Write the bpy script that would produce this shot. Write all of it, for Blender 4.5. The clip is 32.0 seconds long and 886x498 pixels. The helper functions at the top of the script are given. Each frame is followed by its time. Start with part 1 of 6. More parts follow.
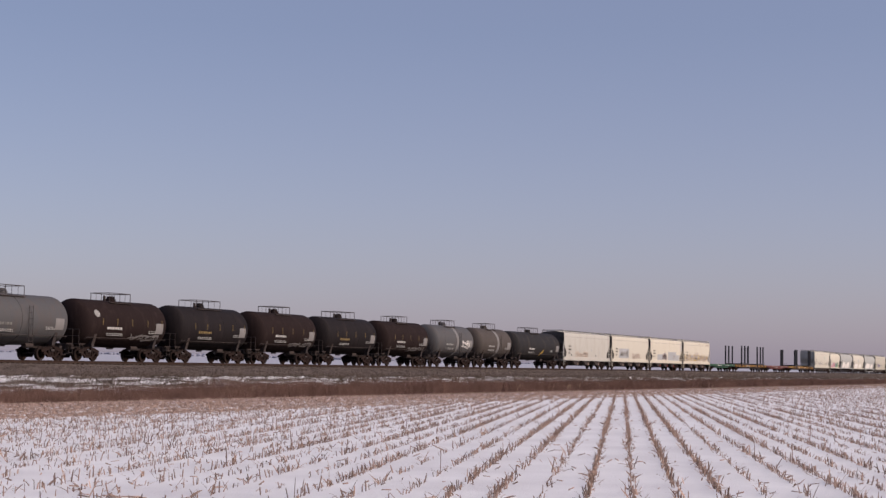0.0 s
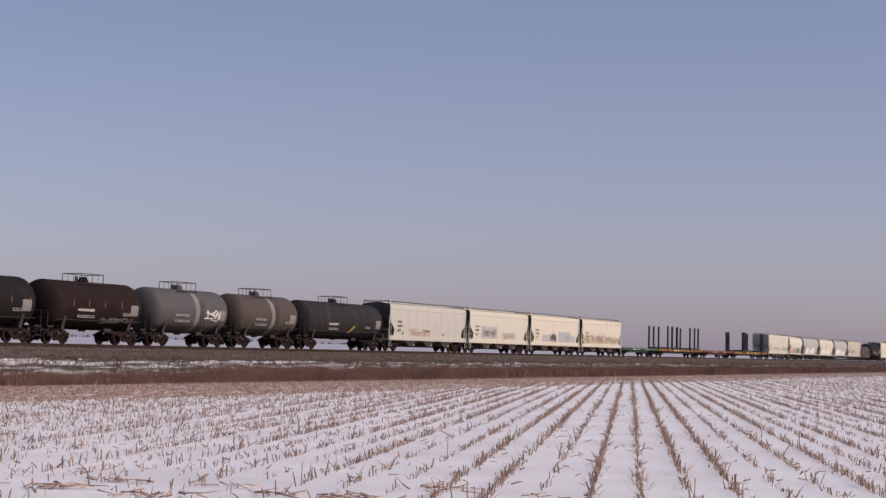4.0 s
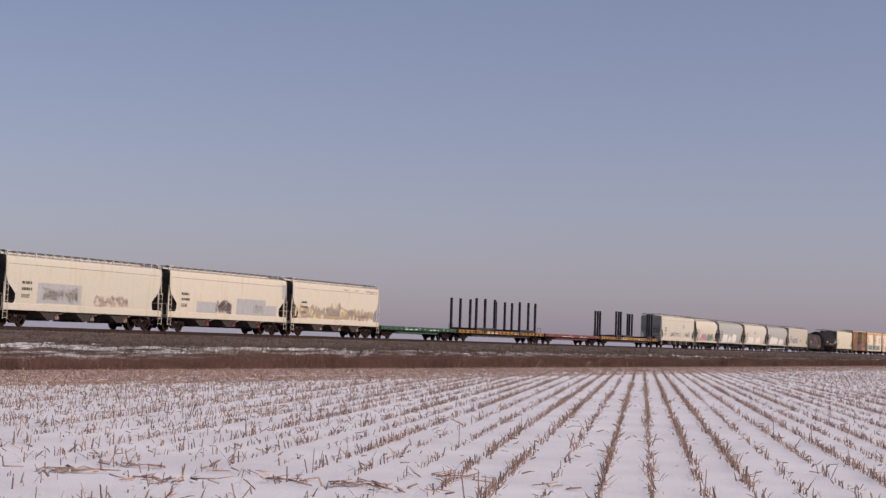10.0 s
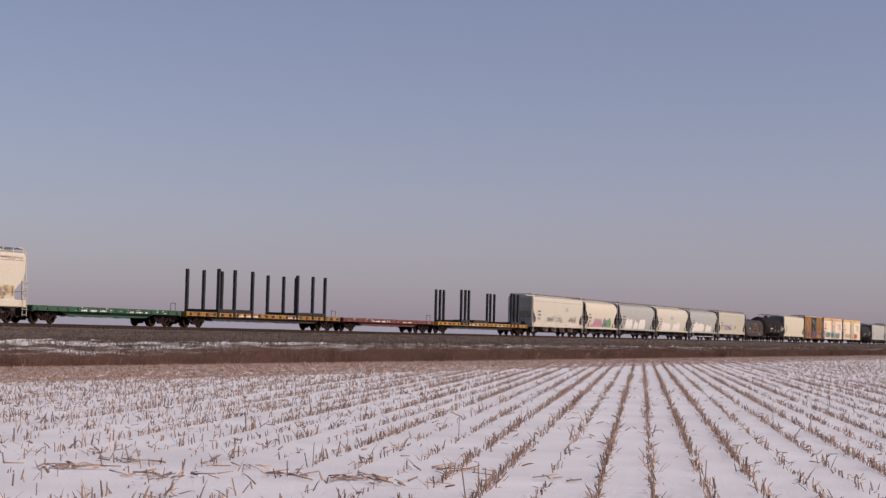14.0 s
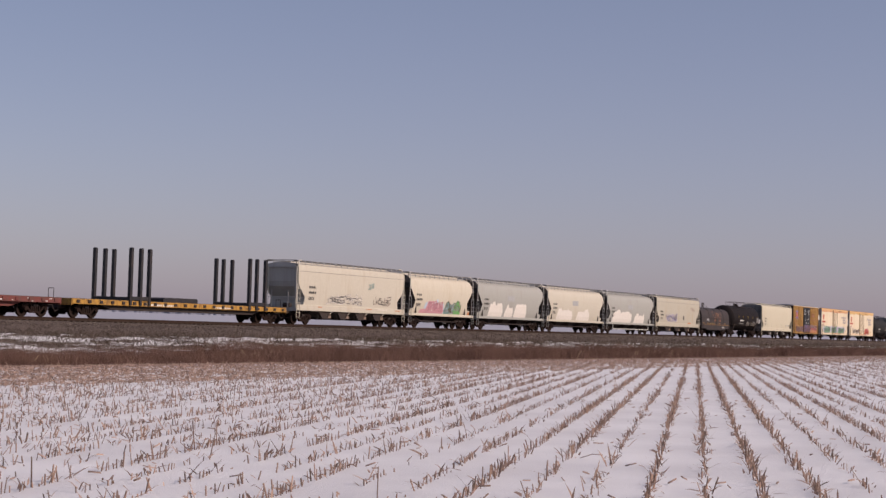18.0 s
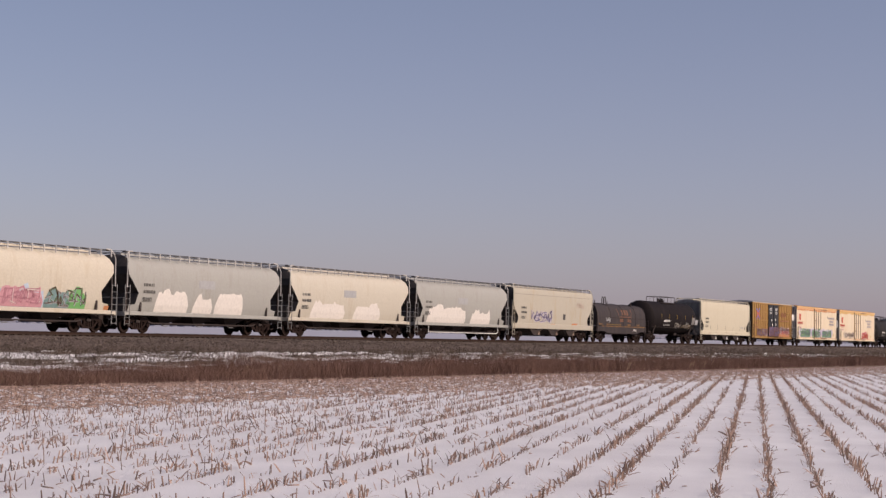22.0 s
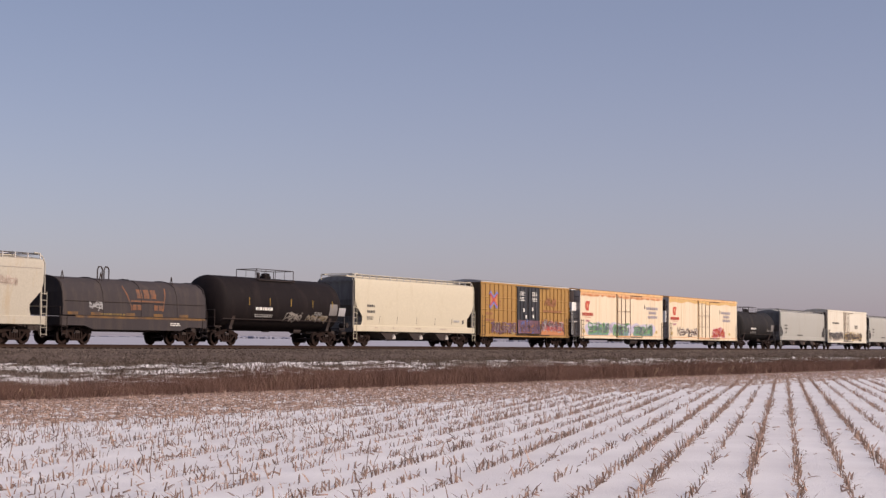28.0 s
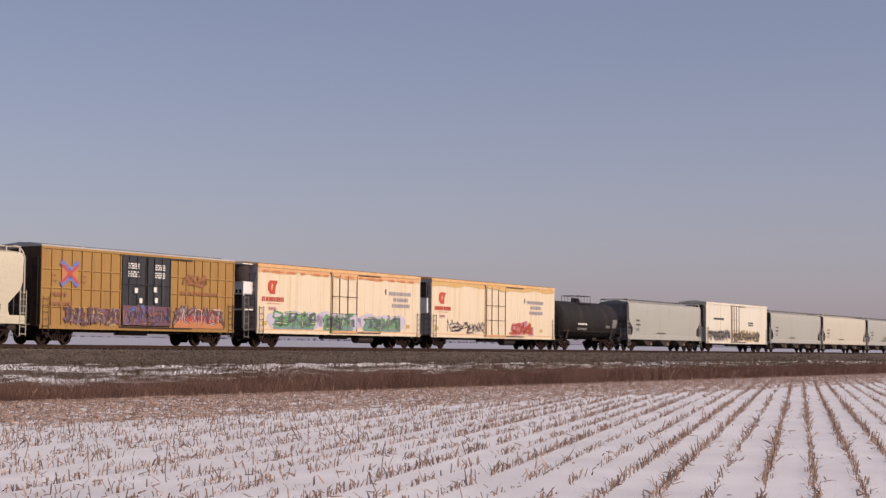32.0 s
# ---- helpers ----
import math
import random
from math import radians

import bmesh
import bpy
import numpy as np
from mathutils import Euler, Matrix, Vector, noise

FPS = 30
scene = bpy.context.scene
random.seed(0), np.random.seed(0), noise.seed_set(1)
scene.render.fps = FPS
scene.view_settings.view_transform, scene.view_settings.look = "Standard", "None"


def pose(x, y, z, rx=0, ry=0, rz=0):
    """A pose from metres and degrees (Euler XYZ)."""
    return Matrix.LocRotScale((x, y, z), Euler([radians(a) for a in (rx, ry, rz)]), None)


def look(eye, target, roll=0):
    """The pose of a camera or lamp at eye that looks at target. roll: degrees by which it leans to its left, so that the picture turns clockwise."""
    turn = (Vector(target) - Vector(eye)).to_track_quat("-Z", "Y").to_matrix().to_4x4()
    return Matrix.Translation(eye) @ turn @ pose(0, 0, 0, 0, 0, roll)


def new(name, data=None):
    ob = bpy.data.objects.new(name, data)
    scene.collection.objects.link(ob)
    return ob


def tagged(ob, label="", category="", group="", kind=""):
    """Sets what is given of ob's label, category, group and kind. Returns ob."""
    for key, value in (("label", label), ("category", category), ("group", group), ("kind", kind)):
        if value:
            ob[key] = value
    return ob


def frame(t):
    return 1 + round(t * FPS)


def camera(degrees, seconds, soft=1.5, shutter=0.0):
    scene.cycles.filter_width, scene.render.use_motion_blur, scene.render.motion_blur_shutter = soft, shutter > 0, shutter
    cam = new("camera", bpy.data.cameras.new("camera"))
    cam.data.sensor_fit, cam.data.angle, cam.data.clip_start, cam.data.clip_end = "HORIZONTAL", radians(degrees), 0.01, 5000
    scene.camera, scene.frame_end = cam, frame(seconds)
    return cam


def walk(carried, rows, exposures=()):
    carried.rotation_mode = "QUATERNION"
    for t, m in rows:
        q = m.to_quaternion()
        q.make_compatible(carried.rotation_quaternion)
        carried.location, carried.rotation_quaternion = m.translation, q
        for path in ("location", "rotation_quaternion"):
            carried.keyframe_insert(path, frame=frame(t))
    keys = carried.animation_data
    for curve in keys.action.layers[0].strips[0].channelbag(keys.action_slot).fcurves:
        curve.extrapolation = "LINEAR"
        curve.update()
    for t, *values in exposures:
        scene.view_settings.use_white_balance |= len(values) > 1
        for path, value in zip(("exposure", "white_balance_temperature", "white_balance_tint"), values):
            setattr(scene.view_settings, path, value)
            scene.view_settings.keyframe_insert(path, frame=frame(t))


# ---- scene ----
# ---------------------------------------------------------------- camera
LENS = 31.28
# seconds, stops, kelvin, tint: the recorder's own drift
EXPOSURES = [(0.0, 0.40, 6250, 17), (9.0, 0.29, 6300, 17.5), (20.0, 0.27, 6500, 18), (24.0, 0.33, 6560, 18), (28.0, 0.42, 6560, 17.5), (30.5, 0.34, 6600, 17.5), (32.0, 0.30, 6620, 18)]
cam = camera(LENS, 32.0, soft=1.42)
EYE_Z = 2.14
# seconds, east, north, heading to the right, tilt up, lean
PATH = [
    (0, -2.50, -15.39, 1.59, 4.26, 0.89), (0.5, -2.50, -15.39, 1.43, 4.27, 0.96),
    (1, -2.50, -15.39, 1.37, 4.25, 1.01), (1.5, -2.50, -15.39, 1.41, 4.23, 1.10),
    (2, -2.50, -15.39, 1.47, 4.12, 1.20), (2.5, -2.50, -15.39, 1.47, 3.96, 1.24),
    (3, -2.50, -15.39, 1.42, 3.89, 1.15), (3.5, -2.50, -15.39, 1.34, 3.80, 1.18),
    (5.5, -2.50, -15.39, 1.28, 3.68, 1.30), (6, -2.50, -15.39, 1.23, 3.67, 1.34),
    (6.5, -2.50, -15.39, 1.21, 3.64, 1.36), (7, -2.50, -15.39, 1.18, 3.64, 1.35),
    (7.5, -2.50, -15.39, 1.05, 3.65, 1.33), (8, -2.50, -15.39, 0.93, 3.67, 1.42),
    (8.5, -2.50, -15.39, 0.86, 3.64, 1.55), (9, -2.50, -15.39, 0.85, 3.61, 1.68),
    (9.5, -2.50, -15.39, 0.86, 3.48, 1.79), (10, -2.50, -15.39, 0.82, 3.31, 1.87),
    (10.5, -2.50, -15.39, 0.77, 3.23, 1.83), (11, -2.50, -15.39, 0.78, 3.25, 1.77),
    (11.5, -2.50, -15.39, 0.85, 3.20, 1.71), (12, -2.50, -15.39, 0.86, 3.17, 1.68),
    (12.5, -2.50, -15.39, 0.86, 3.21, 1.64), (13, -2.50, -15.39, 0.84, 3.23, 1.56),
    (13.5, -2.50, -15.39, 0.89, 3.21, 1.48), (14, -2.50, -15.39, 0.89, 3.06, 1.38),
    (14.5, -2.50, -15.39, 0.90, 2.95, 1.33), (15.2, -2.50, -15.39, 0.75, 2.88, 1.35),
    (15.8, -2.14, -12.81, 0.57, 2.83, 1.37), (16.5, -1.61, -9.09, 0.30, 2.79, 1.40),
    (17, -1.24, -6.55, -0.06, 2.79, 1.51), (17.5, -0.90, -4.15, -0.57, 2.80, 1.60),
    (18, -0.58, -1.92, -1.02, 2.88, 1.63), (18.5, -0.26, 0.39, -1.43, 2.90, 1.58),
    (19, 0.02, 2.35, -1.77, 2.94, 1.48), (19.5, 0.31, 4.33, -2.04, 2.95, 1.36),
    (20, 0.59, 6.35, -2.28, 3.00, 1.25), (20.5, 0.84, 8.11, -2.48, 3.10, 1.17),
    (21, 0.84, 8.11, -2.60, 3.07, 1.10), (21.5, 0.84, 8.11, -2.86, 3.09, 1.08),
    (22, 0.84, 8.11, -3.13, 3.26, 1.05), (22.5, 0.84, 8.11, -3.30, 3.50, 0.98),
    (23, 0.84, 8.11, -3.51, 3.62, 0.92), (23.5, 0.84, 8.11, -3.70, 3.64, 0.90),
    (24, 0.84, 8.11, -3.79, 3.61, 0.93), (24.5, 0.84, 8.11, -3.85, 3.52, 0.89),
    (25, 0.84, 8.11, -3.81, 3.56, 0.81), (25.5, 0.84, 8.11, -3.74, 3.54, 0.67),
    (27.5, 0.84, 8.11, -3.93, 3.49, 0.49), (28, 0.84, 8.11, -4.05, 3.54, 0.32),
    (28.5, 0.84, 8.11, -4.03, 3.51, 0.35), (29, 0.84, 8.11, -4.04, 3.56, 0.40),
    (29.5, 0.84, 8.11, -4.09, 3.60, 0.41), (30, 0.84, 8.11, -4.15, 3.66, 0.44),
    (30.5, 0.84, 8.11, -4.36, 3.69, 0.43), (31, 0.84, 8.11, -4.48, 3.71, 0.45),
    (31.5, 0.84, 8.11, -4.56, 3.66, 0.48), (32, 0.84, 8.11, -4.62, 3.61, 0.56),
]


def aim(x, y, yaw, tilt, lean):
    a, b = radians(yaw), radians(tilt)
    to = Vector((math.sin(a) * math.cos(b), math.cos(a) * math.cos(b), math.sin(b)))
    eye = Vector((x, y, EYE_Z))
    return look(eye, eye + to * 100, lean)


walk(cam, [(t, aim(x, y, a, b, c)) for t, x, y, a, b, c in PATH],
     exposures=EXPOSURES)

# ---------------------------------------------------------------- light
SUN_AZ, SUN_EL = 110.0, 31.0          # degrees clockwise from north, above the horizon
world = bpy.data.worlds.new("winter_sky")
scene.world = world
world.use_nodes = True
wn, wl = world.node_tree.nodes, world.node_tree.links
wn.clear()
sky = wn.new("ShaderNodeTexSky")
sky.sky_type, sky.sun_disc = "NISHITA", False
sky.sun_elevation, sky.sun_rotation = radians(SUN_EL), radians(SUN_AZ)
sky.air_density, sky.dust_density, sky.ozone_density, sky.altitude = 1.0, 1.7, 2.0, 200
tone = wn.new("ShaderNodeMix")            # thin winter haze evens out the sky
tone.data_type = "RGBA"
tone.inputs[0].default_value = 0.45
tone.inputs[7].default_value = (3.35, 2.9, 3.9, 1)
back = wn.new("ShaderNodeBackground")
back.inputs[1].default_value = 0.091
wout = wn.new("ShaderNodeOutputWorld")
wl.new(sky.outputs[0], tone.inputs[6])
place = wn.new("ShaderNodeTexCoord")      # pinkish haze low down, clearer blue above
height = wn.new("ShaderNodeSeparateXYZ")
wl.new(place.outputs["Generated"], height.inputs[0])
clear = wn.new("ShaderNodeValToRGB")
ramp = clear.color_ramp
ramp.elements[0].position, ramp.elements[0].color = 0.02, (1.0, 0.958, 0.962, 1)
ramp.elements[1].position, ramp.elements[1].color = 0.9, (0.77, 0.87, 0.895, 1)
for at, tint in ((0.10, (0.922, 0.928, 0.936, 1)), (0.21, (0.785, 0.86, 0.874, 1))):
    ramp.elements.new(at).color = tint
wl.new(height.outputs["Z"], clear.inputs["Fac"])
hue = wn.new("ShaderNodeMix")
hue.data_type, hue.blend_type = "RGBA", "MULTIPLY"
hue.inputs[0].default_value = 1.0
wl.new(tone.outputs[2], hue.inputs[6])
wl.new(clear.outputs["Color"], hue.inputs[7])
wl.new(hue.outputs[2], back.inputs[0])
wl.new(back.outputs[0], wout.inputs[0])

sun_data = bpy.data.lights.new("sun", "SUN")
sun_data.energy, sun_data.angle, sun_data.color = 2.9, radians(0.6), (1.0, 0.845, 0.67)
sun = new("sun", sun_data)
sa, se = radians(SUN_AZ), radians(SUN_EL)
sun.matrix_world = look((0, 0, 60), (-math.sin(sa) * math.cos(se) * 50, -math.cos(sa) * math.cos(se) * 50, 60 - math.sin(se) * 50))

# ---------------------------------------------------------------- materials
MATS = {}


def material(name, base, rough=0.7, metal=0.0, dirt=None, amount=0.5, size=1.0, streak=0.0, grain=12.0, bump=0.15, island=0.0, spread=0.10, spec=0.35):
    """A weathered surface: base colour, large blotches and down-running streaks of dirt, fine grain and relief."""
    if name in MATS:
        return MATS[name]
    m = bpy.data.materials.new(name)
    m.use_nodes = True
    n, l = m.node_tree.nodes, m.node_tree.links
    bsdf = n["Principled BSDF"]
    bsdf.inputs["Roughness"].default_value, bsdf.inputs["Metallic"].default_value = rough, metal
    bsdf.inputs["Specular IOR Level"].default_value = spec
    co = n.new("ShaderNodeTexCoord")
    fine = n.new("ShaderNodeTexNoise")
    fine.inputs["Scale"].default_value, fine.inputs["Detail"].default_value = grain, 3
    l.new(co.outputs["Object"], fine.inputs["Vector"])
    shade = n.new("ShaderNodeMapRange")
    shade.inputs["To Min"].default_value, shade.inputs["To Max"].default_value = 1 - spread * 1.6, 1 + spread * 1.6
    l.new(fine.outputs["Fac"], shade.inputs["Value"])
    mul = n.new("ShaderNodeMix")
    mul.data_type, mul.blend_type = "RGBA", "MULTIPLY"
    mul.inputs[0].default_value = 1.0
    mul.inputs[6].default_value = (*base, 1)
    l.new(shade.outputs["Result"], mul.inputs[7])
    colour = mul.outputs[2]
    if dirt:
        blot = n.new("ShaderNodeTexNoise")
        blot.inputs["Scale"].default_value, blot.inputs["Detail"].default_value, blot.inputs["Roughness"].default_value = 0.9 / size, 7, 0.65
        if streak > 0:
            mp = n.new("ShaderNodeMapping")
            mp.inputs["Scale"].default_value = (1 + 3 * streak, 1 + 3 * streak, max(0.08, 1 - 0.9 * streak))
            l.new(co.outputs["Object"], mp.inputs["Vector"])
            l.new(mp.outputs["Vector"], blot.inputs["Vector"])
        else:
            l.new(co.outputs["Object"], blot.inputs["Vector"])
        ramp = n.new("ShaderNodeMapRange")
        ramp.inputs["From Min"].default_value, ramp.inputs["From Max"].default_value = 0.62 - 0.35 * amount, 0.86 - 0.22 * amount
        l.new(blot.outputs["Fac"], ramp.inputs["Value"])
        mix = n.new("ShaderNodeMix")
        mix.data_type = "RGBA"
        l.new(ramp.outputs["Result"], mix.inputs[0])
        l.new(colour, mix.inputs[6])
        mix.inputs[7].default_value = (*dirt, 1)
        colour = mix.outputs[2]
    if island:
        geo = n.new("ShaderNodeNewGeometry")
        vary = n.new("ShaderNodeMapRange")
        vary.inputs["To Min"].default_value, vary.inputs["To Max"].default_value = 1 - island, 1 + island
        l.new(geo.outputs["Random Per Island"], vary.inputs["Value"])
        mm = n.new("ShaderNodeMix")
        mm.data_type, mm.blend_type = "RGBA", "MULTIPLY"
        mm.inputs[0].default_value = 1.0
        l.new(colour, mm.inputs[6])
        l.new(vary.outputs["Result"], mm.inputs[7])
        colour = mm.outputs[2]
    l.new(colour, bsdf.inputs["Base Color"])
    if bump:
        bp = n.new("ShaderNodeBump")
        bp.inputs["Strength"].default_value, bp.inputs["Distance"].default_value = bump, 0.02
        l.new(fine.outputs["Fac"], bp.inputs["Height"])
        l.new(bp.outputs["Normal"], bsdf.inputs["Normal"])
    MATS[name] = m
    return m


M_STEEL = material("dark_steel", (0.046, 0.037, 0.0365), 0.85, 0.0, (0.062, 0.043, 0.035), 0.4, spec=0.18)
M_WHEEL = material("wheel_steel", (0.022, 0.0155, 0.0145), 0.8, 0.0, (0.04, 0.024, 0.019), 0.45, spec=0.06)
M_TRUCK = material("rusty_casting", (0.026, 0.0165, 0.0145), 0.9, 0.0, (0.014, 0.011, 0.011), 0.5, spec=0.06)
M_GALV = material("galvanised_grating", (0.30, 0.30, 0.30), 0.55, 0.6, (0.16, 0.14, 0.12), 0.4)
M_RAIL = material("rail_steel", (0.045, 0.028, 0.022), 0.9, 0.0, (0.03, 0.02, 0.016), 0.5, spec=0.1)


# ---------------------------------------------------------------- mesh helpers
class Geo:
    """Collects vertices and faces of one mesh."""

    def __init__(self):
        self.v, self.f = [], []

    def add(self, verts, faces):
        k = len(self.v)
        self.v += [tuple(p) for p in verts]
        self.f += [tuple(i + k for i in q) for q in faces]
        return self

    def box(self, x0, x1, y0, y1, z0, z1, c=0.0):
        """A box; c cuts its long edges (seen along x) so that they catch light."""
        if c <= 0:
            p = [(x, y, z) for x in (x0, x1) for y in (y0, y1) for z in (z0, z1)]
            return self.add(p, [(0, 1, 3, 2), (4, 6, 7, 5), (0, 4, 5, 1), (2, 3, 7, 6), (0, 2, 6, 4), (1, 5, 7, 3)])
        s = [(y0 + c, z0), (y1 - c, z0), (y1, z0 + c), (y1, z1 - c), (y1 - c, z1), (y0 + c, z1), (y0, z1 - c), (y0, z0 + c)]
        return self.prism(s, x0, x1)

    def prism(self, section, x0, x1):
        """A (y, z) outline, counter-clockwise, swept along x."""
        n = len(section)
        p = [(x0, y, z) for y, z in section] + [(x1, y, z) for y, z in section]
        return self.add(p, [(i, (i + 1) % n, n + (i + 1) % n, n + i)[::-1] for i in range(n)] + [tuple(range(n)), tuple(range(2 * n - 1, n - 1, -1))])

    def slab(self, outline, y0, y1):
        """An (x, z) outline swept along y."""
        n = len(outline)
        p = [(x, y0, z) for x, z in outline] + [(x, y1, z) for x, z in outline]
        return self.add(p, [(i, (i + 1) % n, n + (i + 1) % n, n + i) for i in range(n)] + [tuple(range(n - 1, -1, -1)), tuple(range(n, 2 * n))])

    def rod(self, a, b, r, n=6):
        a, b = Vector(a), Vector(b)
        w = (b - a).normalized()
        e = w.orthogonal().normalized()
        g = w.cross(e)
        ring = [e * math.cos(2 * math.pi * i / n) * r + g * math.sin(2 * math.pi * i / n) * r for i in range(n)]
        return self.add([a + q for q in ring] + [b + q for q in ring],
                        [(i, (i + 1) % n, n + (i + 1) % n, n + i) for i in range(n)] + [tuple(range(n - 1, -1, -1)), tuple(range(n, 2 * n))])

    def path(self, pts, r, n=6):
        for a, b in zip(pts, pts[1:]):
            self.rod(a, b, r, n)
        return self

    def lathe(self, rings, n=20, axis="x", at=(0, 0, 0)):
        """rings of (place along the axis, radius)."""
        p = []
        for s, r in rings:
            for i in range(n):
                a = 2 * math.pi * i / n
                c, d = r * math.cos(a), r * math.sin(a)
                q = (s, c, d) if axis == "x" else (c, s, d) if axis == "y" else (c, d, s)
                p.append((q[0] + at[0], q[1] + at[1], q[2] + at[2]))
        f = [(k * n + i, k * n + (i + 1) % n, (k + 1) * n + (i + 1) % n, (k + 1) * n + i) for k in range(len(rings) - 1) for i in range(n)]
        f += [tuple(range(n - 1, -1, -1)), tuple(range((len(rings) - 1) * n, len(rings) * n))]
        return self.add(p, f)

    def mesh(self, name, mat, smooth=None):
        me = bpy.data.meshes.new(name)
        me.from_pydata(self.v, [], self.f)
        bm = bmesh.new()
        bm.from_mesh(me)
        bmesh.ops.recalc_face_normals(bm, faces=bm.faces)
        bm.to_mesh(me)
        bm.free()
        me.materials.append(mat)
        if smooth is not None:
            me.shade_smooth()
            me.set_sharp_from_angle(angle=radians(smooth))
        return me


def part(name, geo, mat, parent, label="", smooth=None):
    """One mesh under a thing or a part; geo may be a ready mesh that is shared."""
    me = geo if isinstance(geo, bpy.types.Mesh) else geo.mesh(name, mat, smooth)
    ob = new(name, me)
    ob.parent = parent
    if label:
        tagged(ob, label)
    return ob


def thing(name, label, category, group="", kind=""):
    ob = new(name)
    ob.empty_display_size = 0.3
    return tagged(ob, label, category, group, kind)


# ---------------------------------------------------------------- plan
TRACK_ANGLE = 25.87                    # of the line, clockwise from north
ROW_ANGLE = 8.11                       # of the maize rows
UX, UY = math.sin(radians(TRACK_ANGLE)), math.cos(radians(TRACK_ANGLE))
SIDE = 62.30                           # from the standpoint to the near sides of the cars
RAIL_Z = 2.17


LINE = pose(0, 0, 0, 0, 0, 90 - TRACK_ANGLE)


def foot(s):
    """Along-the-line coordinate in LINE's frame of train coordinate s."""
    return s - SIDE * math.tan(radians(TRACK_ANGLE))

# ---------------------------------------------------------------- ground materials
def snow_material():
    m = bpy.data.materials.new("old_snow")
    m.use_nodes = True
    n, l = m.node_tree.nodes, m.node_tree.links
    b = n["Principled BSDF"]
    b.inputs["Roughness"].default_value = 0.75
    co = n.new("ShaderNodeTexCoord")
    big = n.new("ShaderNodeTexNoise")
    big.inputs["Scale"].default_value, big.inputs["Detail"].default_value = 0.35, 5
    fine = n.new("ShaderNodeTexNoise")
    fine.inputs["Scale"].default_value, fine.inputs["Detail"].default_value, fine.inputs["Roughness"].default_value = 9, 6, 0.7
    l.new(co.outputs["Object"], big.inputs["Vector"])
    l.new(co.outputs["Object"], fine.inputs["Vector"])
    r1 = n.new("ShaderNodeValToRGB")
    r1.color_ramp.elements[0].position, r1.color_ramp.elements[0].color = 0.30, (0.66, 0.645, 0.66, 1)
    r1.color_ramp.elements[1].position, r1.color_ramp.elements[1].color = 0.70, (0.80, 0.79, 0.80, 1)
    l.new(big.outputs["Fac"], r1.inputs["Fac"])
    r2 = n.new("ShaderNodeMapRange")
    r2.inputs["From Min"].default_value, r2.inputs["From Max"].default_value = 0.66, 0.80
    l.new(fine.outputs["Fac"], r2.inputs["Value"])
    mix = n.new("ShaderNodeMix")
    mix.data_type = "RGBA"
    l.new(r2.outputs["Result"], mix.inputs[0])
    l.new(r1.outputs["Color"], mix.inputs[6])
    mix.inputs[7].default_value = (0.34, 0.26, 0.19, 1)
    # beyond the line, thin mixes distance haze into the snow's colour as dull blue-grey
    sep = n.new("ShaderNodeSeparateXYZ")
    l.new(co.outputs["Object"], sep.inputs[0])
    beyond = n.new("ShaderNodeMapRange")
    beyond.inputs["From Min"].default_value, beyond.inputs["From Max"].default_value = 74, 110
    l.new(sep.outputs["Y"], beyond.inputs["Value"])
    thin = n.new("ShaderNodeMix")
    thin.data_type = "RGBA"
    l.new(beyond.outputs["Result"], thin.inputs[0])
    l.new(mix.outputs[2], thin.inputs[6])
    thin.inputs[7].default_value = (0.39, 0.39, 0.44, 1)
    l.new(thin.outputs[2], b.inputs["Base Color"])
    bp = n.new("ShaderNodeBump")
    bp.inputs["Strength"].default_value, bp.inputs["Distance"].default_value = 0.5, 0.06
    l.new(fine.outputs["Fac"], bp.inputs["Height"])
    l.new(bp.outputs["Normal"], b.inputs["Normal"])
    return m


